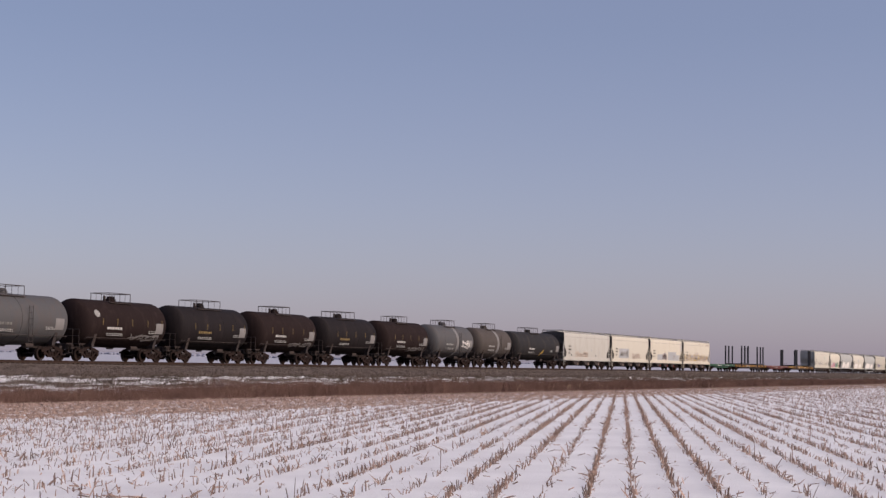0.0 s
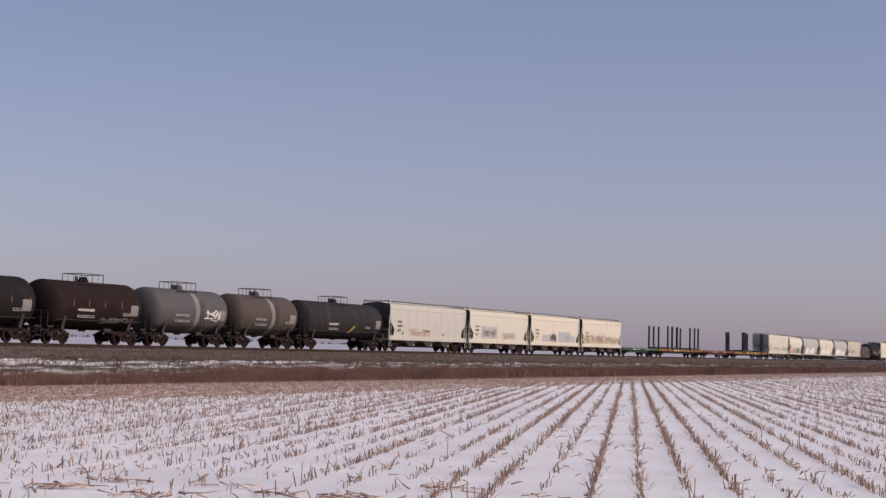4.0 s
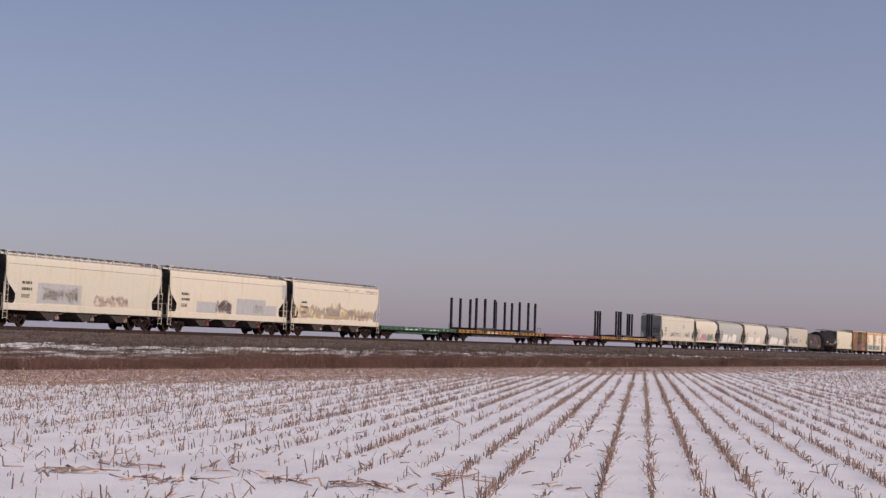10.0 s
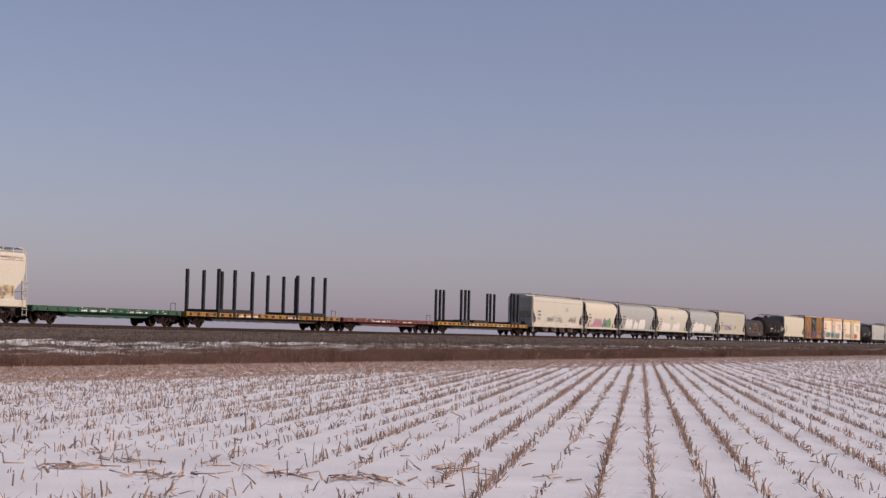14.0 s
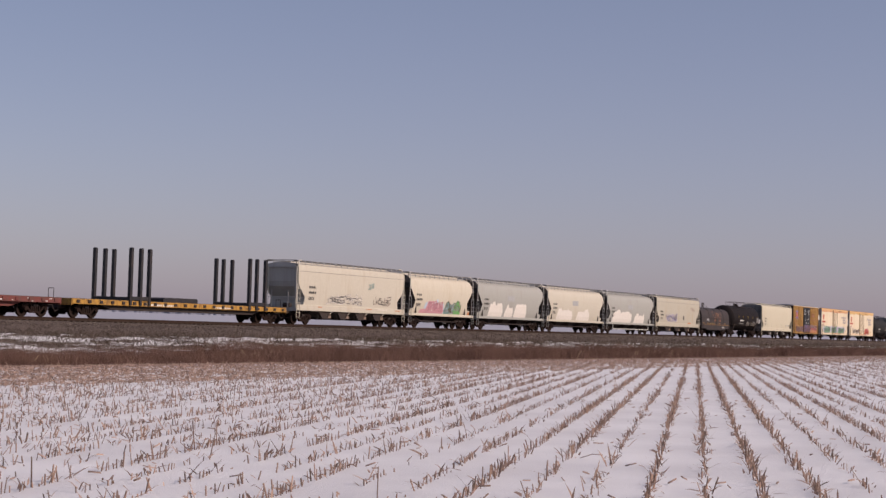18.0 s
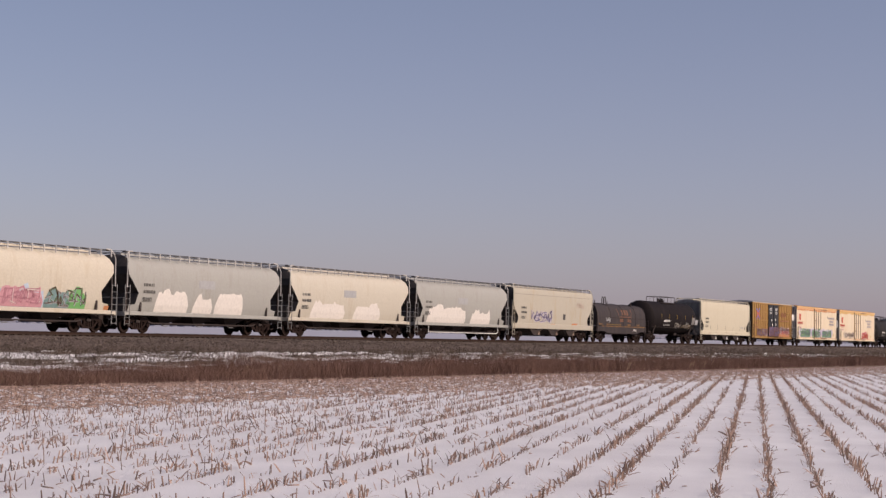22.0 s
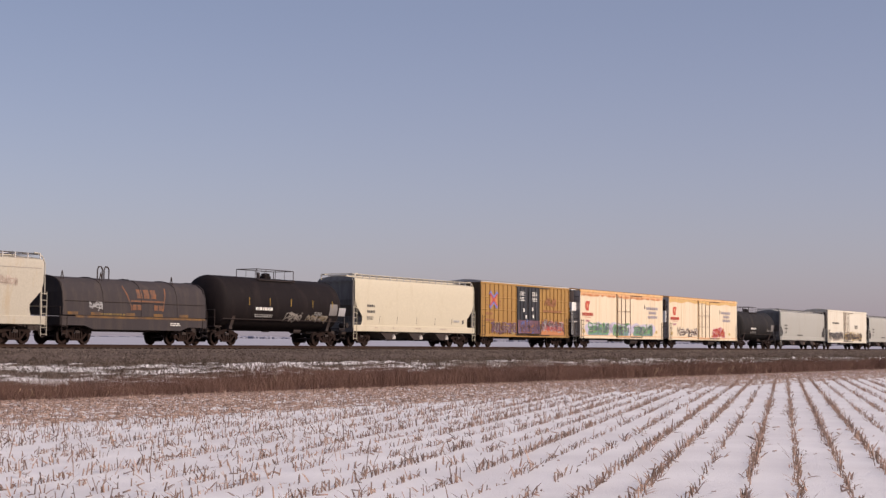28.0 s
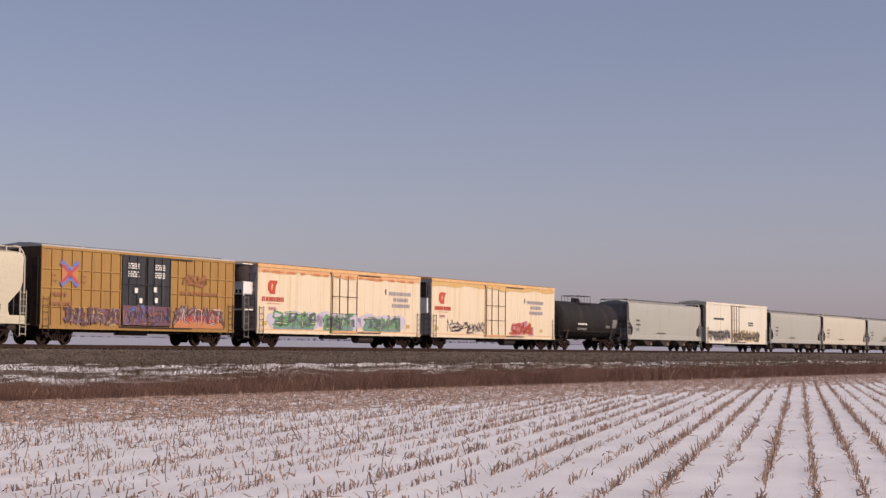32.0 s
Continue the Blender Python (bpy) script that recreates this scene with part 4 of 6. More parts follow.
        for y, v in ((-1.36, -1), (1.32, 1)):
            g.slab([(x - 0.035, zt - 0.38), (x + 0.035, zt - 0.38), (x + 0.035, zt + 0.02), (x - 0.035, zt + 0.02)], y + 0.08 * v, y + 0.04 + 0.08 * v)
    part("board_bracket", g, M_BRACKET, car)
    for i in range(4):
        x0 = 1.1 + (length - 2.2) * i / 4
        g = Geo().prism([(-0.33, top - 0.06), (0.33, top - 0.06), (0.33, top + 0.05), (0.2, top + 0.10), (-0.2, top + 0.10), (-0.33, top + 0.05)], x0, x0 + (length - 2.2) / 4 - 0.08)
        part("roof_hatch", g, mat, car)
    for ex in (0.34, length - 0.34):
        part("end_grab_iron", Geo().path([(ex, -1.3, top - 0.4), (ex, -1.3, zt + 0.05), (ex, 1.3, zt + 0.05), (ex, 1.3, top - 0.4)], 0.02), rm, car)
    profile = ([0.0] + [z for y, z in half], [half[0][0]] + [y for y, z in half])
    SURFACE[car.name] = lambda z: float(np.interp(z, *profile))
    # reporting marks
    y = -1.545
    bars(car, mark, length * 0.075 + 0.55, 2.72, 0.95, 0.28, y - 0.012, 1, seed)
    bars(car, mark, length * 0.075 + 0.55, 2.32, 1.05, 0.28, y - 0.005, 1, seed + 5)
    bars(car, mark, length * 0.075 + 0.55, 1.85, 0.8, 0.26, y + 0.02, 3, seed + 2)
    LENGTH[car.name] = length
    running_gear(car, length, 1.85)
    return add_car(car, s)


# ---------------------------------------------------------------- flat cars
def flat_car(s, length, mat, label, stakes=None, deck=1.18, mark=M_WHITE, seed=0, hump=None, tall=3.3):
    car = thing("flat_car", label, "flat car", "cars of the freight train")
    part("deck", Geo().box(0.1, length - 0.1, -1.42, 1.42, deck - 0.05, deck, 0.01), M_TIE if stakes is None else M_STEEL, car)
    for y in (-1.46, 1.40):
        out = [(0.1, deck - 0.34), (1.0, deck - 0.34), (3.2, deck - 0.40), (4.2, deck - 0.62), (length - 4.2, deck - 0.62), (length - 3.2, deck - 0.40), (length - 1.0, deck - 0.34), (length - 0.1, deck - 0.34), (length - 0.1, deck - 0.02), (0.1, deck - 0.02)]
        part("side_sill", Geo().slab([(x, z if z > deck - 0.1 else deck - 0.34) for x, z in out], y, y + 0.06), mat, car)
        part("fish_belly", Geo().slab([(3.0, deck - 0.34), (4.2, deck - 0.62), (length - 4.2, deck - 0.62), (length - 3.0, deck - 0.34)], y * 0.8, y * 0.8 + 0.08), M_STEEL if stakes else mat, car)
    part("centre_sill", Geo().box(0.05, length - 0.05, -0.35, 0.35, 0.55, deck - 0.06, 0.03), M_STEEL, car)
    for x in (0.06, length - 0.14):
        part("end_sill", Geo().box(x, x + 0.08, -1.42, 1.42, deck - 0.42, deck), mat, car)
    k = int(length / 1.05)
    for i in range(k):
        x = 0.6 + i * (length - 1.2) / (k - 1)
        g = Geo().slab([(x - 0.13, deck - 0.27), (x + 0.13, deck - 0.27), (x + 0.13, deck - 0.08), (x - 0.13, deck - 0.08)], -1.52, -1.455)
        part("stake_pocket", g, M_STEEL if stakes else mat, car)
    if stakes:
        for x in stakes:
            b = part("stake_bunk", Geo().box(x - 0.14, x + 0.14, -1.5, 1.5, deck + 0.0, deck + 0.22, 0.02), M_POST, car, "black steel log bunk")
            for y in (-1.44, 1.44):
                g = Geo().box(x - 0.11, x + 0.11, y - 0.11, y + 0.11, deck - 0.3, deck + tall)
                g.box(x - 0.06, x + 0.06, y - 0.12, y + 0.12, deck + tall, deck + tall + 0.05)
                part("stake", g, M_POST, b)
        half = len(stakes) // 2
        for run in (stakes[:half], stakes[half:]):
            for y in (-1.44, 1.44):
                part("bunk_beam", Geo().box(run[0] - 0.1, run[-1] + 0.1, y - 0.09, y + 0.09, deck + 0.01, deck + 0.26, 0.02), M_POST, car, "black steel beam along the stake feet")
    if hump:
        g = Geo()
        sec = [(hump[0], deck), (hump[0], deck + 0.22), (hump[0] + 0.15, deck + 0.3), (hump[1] - 0.15, deck + 0.3), (hump[1], deck + 0.22), (hump[1], deck)]
        part("deck_riser", g.slab(sec, -1.2, 1.2), M_POST, car)
    bars(car, mark, length * 0.30, deck - 0.29, 3.0, 0.17, -1.466, 1, seed)
    bars(car, mark, length * 0.62, deck - 0.29, 2.2, 0.15, -1.466, 1, seed + 4)
    chips = random.Random(seed + 60)
    for i in range(26):
        x = chips.uniform(0.6, length - 0.9)
        z = chips.uniform(deck - 0.3, deck - 0.07)
        part("paint_chip", Geo().box(x, x + chips.uniform(0.05, 0.3), -1.465, -1.459, z, z + chips.uniform(0.02, 0.05)), M_WHITE if stakes is None else M_STEEL, car)
    g = Geo().path([(length - 0.5, -1.2, deck), (length - 0.5, -1.2, deck + 0.55), (length - 0.5, -0.8, deck + 0.55), (length - 0.5, -0.8, deck)], 0.02)
    part("brake_stand", g, M_STEEL, car)
    running_gear(car, length, 1.9)
    return add_car(car, s)


# ---------------------------------------------------------------- box and refrigerator cars
def box_car(s, length, mat, label, name="box_car", category="box car", top=5.12, roof=None, doors=(), ribs=0, door_mat=None, seed=0, mark=M_WHITE, floor_z=0.98, rib_panels=False, post=(0.012, -0.024), end_mat=None):
    car = thing(name, label, category, "cars of the freight train")
    roof = roof or mat
    part("body", Geo().box(0.28, length - 0.28, -1.5, 1.5, floor_z, top - 0.22), mat, car)
    part("roof", Geo().prism([(-1.53, top - 0.24), (1.53, top - 0.24), (1.53, top - 0.14), (0.0, top), (-1.53, top - 0.14)], 0.22, length - 0.22), roof, car)
    g = Geo()
    for i in range(int(length / 1.2)):
        x = 0.8 + i * 1.2
        g.prism([(-1.5, top - 0.15), (0, top - 0.01), (1.5, top - 0.15), (1.5, top - 0.10), (0, top + 0.035), (-1.5, top - 0.10)], x, x + 0.07)
    part("roof_rib", g, roof, car)
    for y in (-1.54, 1.46):
        part("side_sill", Geo().box(0.2, length - 0.2, y, y + 0.08, floor_z - 0.16, floor_z + 0.06), mat, car)
        part("top_chord", Geo().box(0.24, length - 0.24, y - 0.005, y + 0.08, top - 0.36, top - 0.22, 0.015), mat if name == "box_car" else roof, car)
    part("centre_sill", Geo().box(0.05, length - 0.05, -0.3, 0.3, 0.68, floor_z - 0.02, 0.03), M_STEEL, car)
    SURFACE[car.name] = lambda z: 1.505
    DOORS[car.name] = doors
    # posts on the side
    spans = [(0.28, length - 0.28)]
    for a, b in doors:
        spans = [q for c, d in spans for q in ((c, min(d, a)), (max(c, b), d)) if q[1] - q[0] > 0.3]
    for a, b in spans:
        k = max(1, round((b - a) / ribs)) if ribs else 0
        for i in range(k + 1):
            x = a + (b - a) * i / max(1, k)
            for y in (-1.53, 1.49):
                part("side_post", Geo().box(x - post[0], x + post[0], y - post[1], y + 0.05, floor_z + 0.05, top - 0.36), mat, car)
        if rib_panels:
            for i in range(k):
                for j in range(1, 4):
                    z = floor_z + (top - floor_z - 0.4) * (j / 4)
                    xa, xb = a + (b - a) * i / k, a + (b - a) * (i + 1) / k
                    part("panel_stiffener", Geo().prism([(-1.5, z - 0.06), (-1.545, z - 0.02), (-1.545, z + 0.01), (-1.5, z + 0.05)], xa + 0.05, xb - 0.05), mat, car)
    for a, b in doors:
        d = part("door", Geo().box(a + 0.03, b - 0.03, -1.58, -1.50, floor_z + 0.10, top - 0.42, 0.01), door_mat or mat, car)
        for z in [floor_z + 0.3 + i * (top - floor_z - 1.0) / 5 for i in range(6)]:
            part("door_rib", Geo().box(a + 0.06, b - 0.06, -1.605, -1.58, z - 0.025, z + 0.025), door_mat or mat, d)
        for k in (0.03, 0.30, 0.62, 0.97):
            x = a + (b - a) * k
            part("lock_rod", Geo().rod((x, -1.62, floor_z + 0.12), (x, -1.62, top - 0.45), 0.03), door_mat or M_LOCKROD, d)
        for z in (floor_z + 1.25, floor_z + 2.4):
            part("lock_bar", Geo().rod((a - 0.02, -1.62, z), (b + 0.02, -1.62, z), 0.02), door_mat or M_LOCKROD, d)
        part("door_track", Geo().box(a - 0.1, min(length - 0.4, b + (b - a) * 0.95), -1.60, -1.54, top - 0.42, top - 0.36), door_mat or M_LOCKROD, car)
        part("door_track", Geo().box(a - 0.1, min(length - 0.4, b + (b - a) * 0.95), -1.60, -1.54, floor_z - 0.02, floor_z + 0.05), M_STEEL, car)
    for e in (0, 1):
        g = Geo()
        x = 0.26 if e == 0 else length - 0.30
        for j in range(9):
            z = floor_z + 0.3 + j * (top - floor_z - 0.8) / 8
            g.prism([(-1.4, z - 0.08), (1.4, z - 0.08), (1.4, z + 0.02), (-1.4, z + 0.02)], x - 0.03, x + 0.05)
        part("end_corrugation", g, end_mat or mat, car)
        if end_mat:
            part("end_sheet", Geo().box(x - 0.015, x + 0.055, -1.505, 1.505, floor_z, top - 0.25), end_mat, car)
        g = Geo()
        ladder(g, 0.36 if e == 0 else length - 0.80, -1.60, 0.5, 2.5, 0.44)
        part("side_ladder", g, M_STEEL, car)
        g = Geo()
        ladder(g, 0.18 if e == 0 else length - 0.18, -1.35, 0.9, 2.4 if e else 4.6, 0.44, "y")
        part("end_ladder", g, M_STEEL, car)
        part("end_platform", Geo().box(0.02 if e == 0 else length - 0.28, 0.28 if e == 0 else length - 0.02, -0.9, 0.9, 1.02, 1.06), M_GALV, car)
    part("brake_rigging", Geo().box(length * 0.42, length * 0.56, -0.9, -0.5, 0.55, 0.8, 0.03).rod((length * 0.3, -0.7, 0.72), (length * 0.72, -0.7, 0.66), 0.025), M_STEEL, car)
    LENGTH[car.name] = length
    running_gear(car, length, 2.0)
    return add_car(car, s)


def cooling_end(car):
    """Machinery on the open end of a refrigerator car: housing, fan, posts, ladder and drawbar."""
    unit = part("cooling_unit", Geo().box(-0.72, 0.24, -1.15, 1.15, 3.2, 4.0, 0.06), M_UNIT, car, "white painted cooling unit housing")
    part("fan_shroud", Geo().lathe([(4.0, 0.1), (4.0, 0.52), (4.1, 0.56), (4.95, 0.56), (5.04, 0.5), (5.04, 0.1)], 20, "z", (-0.30, -0.55, 0)).lathe([(4.0, 0.1), (4.0, 0.52), (4.1, 0.56), (4.95, 0.56), (5.04, 0.5), (5.04, 0.1)], 20, "z", (-0.30, 0.58, 0)), M_STEEL, unit, "black fan drum", 40)
    part("unit_cap", Geo().box(-0.84, 0.24, -1.15, 1.15, 5.05, 5.12, 0.02), M_UNIT, unit)
    part("engine", Geo().box(-0.66, 0.24, -1.05, 1.05, 1.12, 2.25, 0.04).box(-0.6, 0.2, -0.95, 0.6, 2.35, 3.1, 0.05), M_STEEL, unit, "black compressor engine")
    part("unit_shelf", Geo().box(-0.74, 0.24, -1.2, 1.2, 2.22, 2.32, 0.02), M_UNIT, unit)
    for y in (-1.0, -0.72, -0.44):
        part("unit_vent", Geo().box(-0.735, -0.71, y, y + 0.18, 3.28, 3.5), M_STEEL, unit)
    for y in (-1.18, 1.12):
        part("unit_post", Geo().box(-0.76, -0.68, y, y + 0.06, 1.1, 3.3, 0.01), M_UNIT, unit)
    part("platform", Geo().box(-1.05, 0.27, -1.45, 1.45, 1.0, 1.1, 0.02), M_STEEL, car)
    part("stub_sill", Geo().box(-1.25, 0.3, -0.3, 0.3, 0.68, 1.0, 0.03), M_STEEL, car)
    for y in (-1.42, 1.38):
        part("end_post", Geo().box(-1.02, -0.94, y, y + 0.06, 1.1, 3.1, 0.01), M_GALV, car)
    g = Geo()
    ladder(g, -0.98, -1.46, 0.5, 3.1, 0.42)
    part("end_ladder", g, M_GALV, car)


# ---------------------------------------------------------------- paint on the sides
def colour(name, rgb, worn=0.3):
    return material("paint_" + name, rgb, 0.65, 0, tuple(0.7 * c + 0.035 for c in rgb), worn, 0.5, 0.3, grain=6)


def patch(car, outlines, mat, name, label="", proud=0.007, step=0.06, kind=""):
    """Thin paint film that follows the near side of a car; outlines of (x, z)."""
    g, f = Geo(), SURFACE[car.name]
    doors = DOORS.get(car.name, ())
    cuts = sorted(q for d in doors for q in d)
    for pts in outlines:
        z0, z1 = min(p[1] for p in pts), max(p[1] for p in pts)
        n = max(1, int(math.ceil((z1 - z0) / step)))
        for i in range(n):
            a, b = z0 + (z1 - z0) * i / n, z0 + (z1 - z0) * (i + 1) / n
            m = (a + b) / 2
            xs = sorted(p[0] + (m - p[1]) / (q[1] - p[1]) * (q[0] - p[0]) for p, q in zip(pts, pts[1:] + pts[:1]) if (p[1] <= m) != (q[1] <= m))
            for x0, x1 in zip(xs[::2], xs[1::2]):
                edge = [x0] + [c for c in cuts if x0 < c < x1] + [x1]
                for u, w in zip(edge, edge[1:]):
                    if w - u > 0.01:
                        more = 0.112 if any(d[0] <= (u + w) / 2 <= d[1] for d in doors) else 0.0
                        ya, yb = -f(a) - proud - more, -f(b) - proud - more
                        g.add([(u, ya, a), (w, ya, a), (w, yb, b), (u, yb, b)], [(0, 1, 2, 3)])
    if not g.f:
        return None
    me = g.mesh(name, mat)
    bm = bmesh.new()
    bm.from_mesh(me)
    bmesh.ops.remove_doubles(bm, verts=bm.verts, dist=0.0008)
    bm.to_mesh(me)
    bm.free()
    ob = part(name, me, mat, car, label)
    return tagged(ob, kind=kind) if kind else ob


def rect(x0, x1, z0, z1):
    return [(x0, z0), (x1, z0), (x1, z1), (x0, z1)]


def ribbon(pts, w):
    """Outline pieces of a brush stroke through pts."""
    out = []
    for (x0, z0), (x1, z1) in zip(pts, pts[1:]):
        d = math.hypot(x1 - x0, z1 - z0) or 1
        nx, nz = -(z1 - z0) / d * w / 2, (x1 - x0) / d * w / 2
        ex, ez = (x1 - x0) / d * w * 0.3, (z1 - z0) / d * w * 0.3
        out.append([(x0 + nx - ex, z0 + nz - ez), (x0 - nx - ex, z0 - nz - ez), (x1 - nx + ex, z1 - nz + ez), (x1 + nx + ex, z1 + nz + ez)])
    return out


def blob(r, cx, cz, w, h, wob=0.25, n=11):
    return [(cx + w / 2 * math.cos(2 * math.pi * i / n) * r.uniform(1 - wob, 1 + wob), cz + h / 2 * math.sin(2 * math.pi * i / n) * r.uniform(1 - wob, 1 + wob)) for i in range(n)]


STROKES = [[(0.0, 0.0), (0.15, 1.0), (0.75, 0.85), (0.35, 0.5), (0.95, 0.05)], [(0.9, 0.9), (0.2, 1.0), (0.1, 0.55), (0.85, 0.5), (0.8, 0.05), (0.0, 0.1)],
           [(0.05, 0.1), (0.3, 1.0), (0.55, 0.3), (0.8, 1.0), (0.95, 0.0)], [(0.1, 1.0), (0.2, 0.1), (0.9, 0.0), (0.85, 0.9), (0.5, 0.4)],
           [(0.0, 0.95), (1.0, 1.0), (0.5, 0.9), (0.45, 0.0), (0.8, 0.25)], [(0.1, 0.0), (0.0, 0.9), (0.9, 0.1), (1.0, 1.0)],
           [(0.95, 0.8), (0.4, 1.0), (0.05, 0.5), (0.35, 0.0), (1.0, 0.25), (0.6, 0.5)]]


def graffiti(car, x0, x1, z0, z1, fills, line, count, seed, label="", back=None, width=0.06, fat=0.30, shine=None):
    """Interlocking letter-like brush strokes with outlines; nothing that can be read."""
    r = random.Random(seed)
    w, h = (x1 - x0) / count, z1 - z0
    if back:
        patch(car, [blob(r, x0 + w * (i + 0.5), (z0 + z1) / 2 + r.uniform(-0.1, 0.1) * h, w * 1.9, h * r.uniform(0.9, 1.25), 0.22, 13) for i in range(count)], back, "graffiti_ground", proud=0.004, kind="stuff")
    fill, thin, gloss = [[] for _ in fills], [], []
    for i in range(2 * count):
        t = r.choice(STROKES)
        if r.random() < 0.5:
            t = [(1 - a, b) for a, b in t]
        if r.random() < 0.5:
            t = [(a, 1 - b) for a, b in t]
        lo, hi = sorted((r.uniform(0.0, 0.35), r.uniform(0.6, 1.05)))
        q = [(x0 + w * (0.5 * i - 0.2 + 1.3 * a + r.uniform(-0.15, 0.15)), z0 + h * (lo + (hi - lo) * min(1.0, max(0.0, b + r.uniform(-0.12, 0.12))))) for a, b in t]
        q = [(min(x1, max(x0, a)), b) for a, b in q]
        fill[i % len(fills)] += ribbon(q, h * fat * r.uniform(0.5, 1.1))
        d = h * fat * 0.4
        thin += ribbon([(a - d * 0.7, b + d * 0.3) for a, b in q], width * r.uniform(0.6, 1.1))
        if i % 2:
            thin += ribbon([(a + d, b - d * 0.2) for a, b in q[1:]], width * 0.7)
            gloss += ribbon([(a - d * 0.2, b + d * 0.2) for a, b in q[:2]], width * 0.6)
    for o, m in zip(fill, fills):
        patch(car, o, m, "graffiti_letter", label, proud=0.010, kind="stuff")
    patch(car, thin, line, "graffiti_outline", proud=0.015, step=0.035, kind="stuff")
    if shine:
        patch(car, gloss, shine, "graffiti_highlight", proud=0.019, step=0.035, kind="stuff")


def ragged(r, x0, x1, z0, z1):
    """A rolled-over patch of paint with an uneven top."""
    n = max(5, int((x1 - x0) / 0.2))
    lift = r.uniform(0.75, 1.0)
    top = []
    for i in range(n + 1):
        if r.random() < 0.3:
            lift = r.uniform(0.7, 1.0)
        if i in (0, n):
            lift = 0.3
        elif i in (1, n - 1):
            lift = 0.72
        top.append((x1 - (x1 - x0) * i / n + r.uniform(-0.06, 0.06), z0 + (z1 - z0) * (lift + r.uniform(-0.04, 0.04))))
    return [(x0, z0), (x1, z0)] + top


# ---------------------------------------------------------------- coil car
def coil_car(s, length, label):
    car = thing("coil_car", label, "coil car", "cars of the freight train")
    for y in (-1.5, 1.42):
        part("side_sill", Geo().slab([(0.1, 1.02), (1.9, 1.02), (2.6, 0.82), (length - 2.6, 0.82), (length - 1.9, 1.02), (length - 0.1, 1.02), (length - 0.1, 1.52), (0.1, 1.52)], y, y + 0.08), M_COIL, car)
        part("yellow_rail", Geo().box(1.2, length - 0.3, y - 0.012, y + 0.08, 1.44, 1.56), M_COILTRIM, car, "worn yellow trim strip")
    part("trough", Geo().box(0.2, length - 0.2, -1.42, 1.42, 1.0, 1.5, 0.02), M_STEEL, car)
    part("centre_sill", Geo().box(0.05, length - 0.05, -0.35, 0.35, 0.72, 1.0, 0.03), M_STEEL, car)
    half = [(1.48, 1.58), (1.48, 2.15), (1.42, 2.8), (1.22, 3.3), (0.85, 3.56), (0.4, 3.67), (0.0, 3.70)]
    hood = loft(half, lambda z: 0.25 if z < 2.7 else 0.25 + 0.2 * (z - 2.7), length, M_COIL, "hood", car, "dark grey hinged coil cover")
    for k in (0.02, 0.27, 0.52, 0.77, 0.98):
        x = length * k
        ring = [(x, y, z + 0.02) for y, z in [(-q, z) for q, z in half] + [(q, z) for q, z in half[::-1]][1:]]
        part("hood_rib", Geo().path(ring, 0.035, 5), M_COIL, hood)
    g = Geo()
    for dx in (-0.5, 0.1):
        c = length * 0.40 + dx * 0.9
        g.path([(c - 0.2, -0.1, 3.62), (c - 0.2, -0.1, 4.2), (c - 0.1, -0.1, 4.36), (c + 0.1, -0.1, 4.36), (c + 0.2, -0.1, 4.2), (c + 0.2, -0.1, 3.62)], 0.04)
    part("lifting_loop", g, M_STEEL, hood)
    for k in (0.06, 0.3, 0.78):
        g = Geo().path([(length * k - 0.12, -0.9, 3.45), (length * k, -0.9, 3.98), (length * k + 0.12, -0.9, 3.45)], 0.03)
        part("stacking_guide", g, M_STEEL, hood)
    for e in (0, 1):
        g = Geo()
        x = 0.08 if e == 0 else length - 0.08
        g.path([(x, -1.45, 1.0), (x, -1.45, 2.0), (x, 1.45, 2.0), (x, 1.45, 1.0)], 0.022)
        ladder(g, 0.15 if e == 0 else length - 0.55, -1.52, 0.45, 1.5, 0.4)
        part("end_handrail", g, M_STEEL, car)
    zz, yy = [z for y, z in half], [y for y, z in half]
    SURFACE[car.name] = lambda z: float(np.interp(z, zz, yy)) + 0.012
    c = length * 0.56
    frame_lines = ribbon([(c - 1.9, 3.25), (c - 1.35, 2.1), (c - 1.35, 1.95)], 0.10) + ribbon([(c + 1.7, 3.2), (c + 1.45, 2.35), (c + 1.35, 1.95)], 0.10) + ribbon([(c - 1.35, 2.45), (c + 1.4, 2.45)], 0.09)
    patch(car, frame_lines, M_COILMARK, "painted_emblem", "faded orange painted emblem", kind="stuff")
    patch(car, [rect(c + k - 0.16, c + k + 0.16, 1.95, 2.25) for k in (-1.1, -0.7, 0.75, 1.15)] + [rect(c + k - 0.24, c + k + 0.2, 2.62, 3.12) for k in (-0.6, 0.0, 0.6)], M_COILMARK, "painted_emblem", kind="stuff")
    for k in (0.6, 2.4, 5.2, 7.6, 9.9):
        patch(car, [rect(k, k + 0.8, 1.6, 1.76)], M_COILTRIM, "worn_trim_patch")
    part("hood_seam", Geo().path([(0.4, -1.49, 2.35), (length - 0.4, -1.49, 2.35)], 0.02), M_STEEL, hood)
    bars(car, M_DULLGOLD, length * 0.22, 1.62, 2.6, 0.16, -1.49, 1, 3)
    bars(car, M_WHITE, length * 0.72, 1.1, 0.9, 0.2, -1.512, 2, 5)
    running_gear(car, length, 1.8)
    return add_car(car, s)


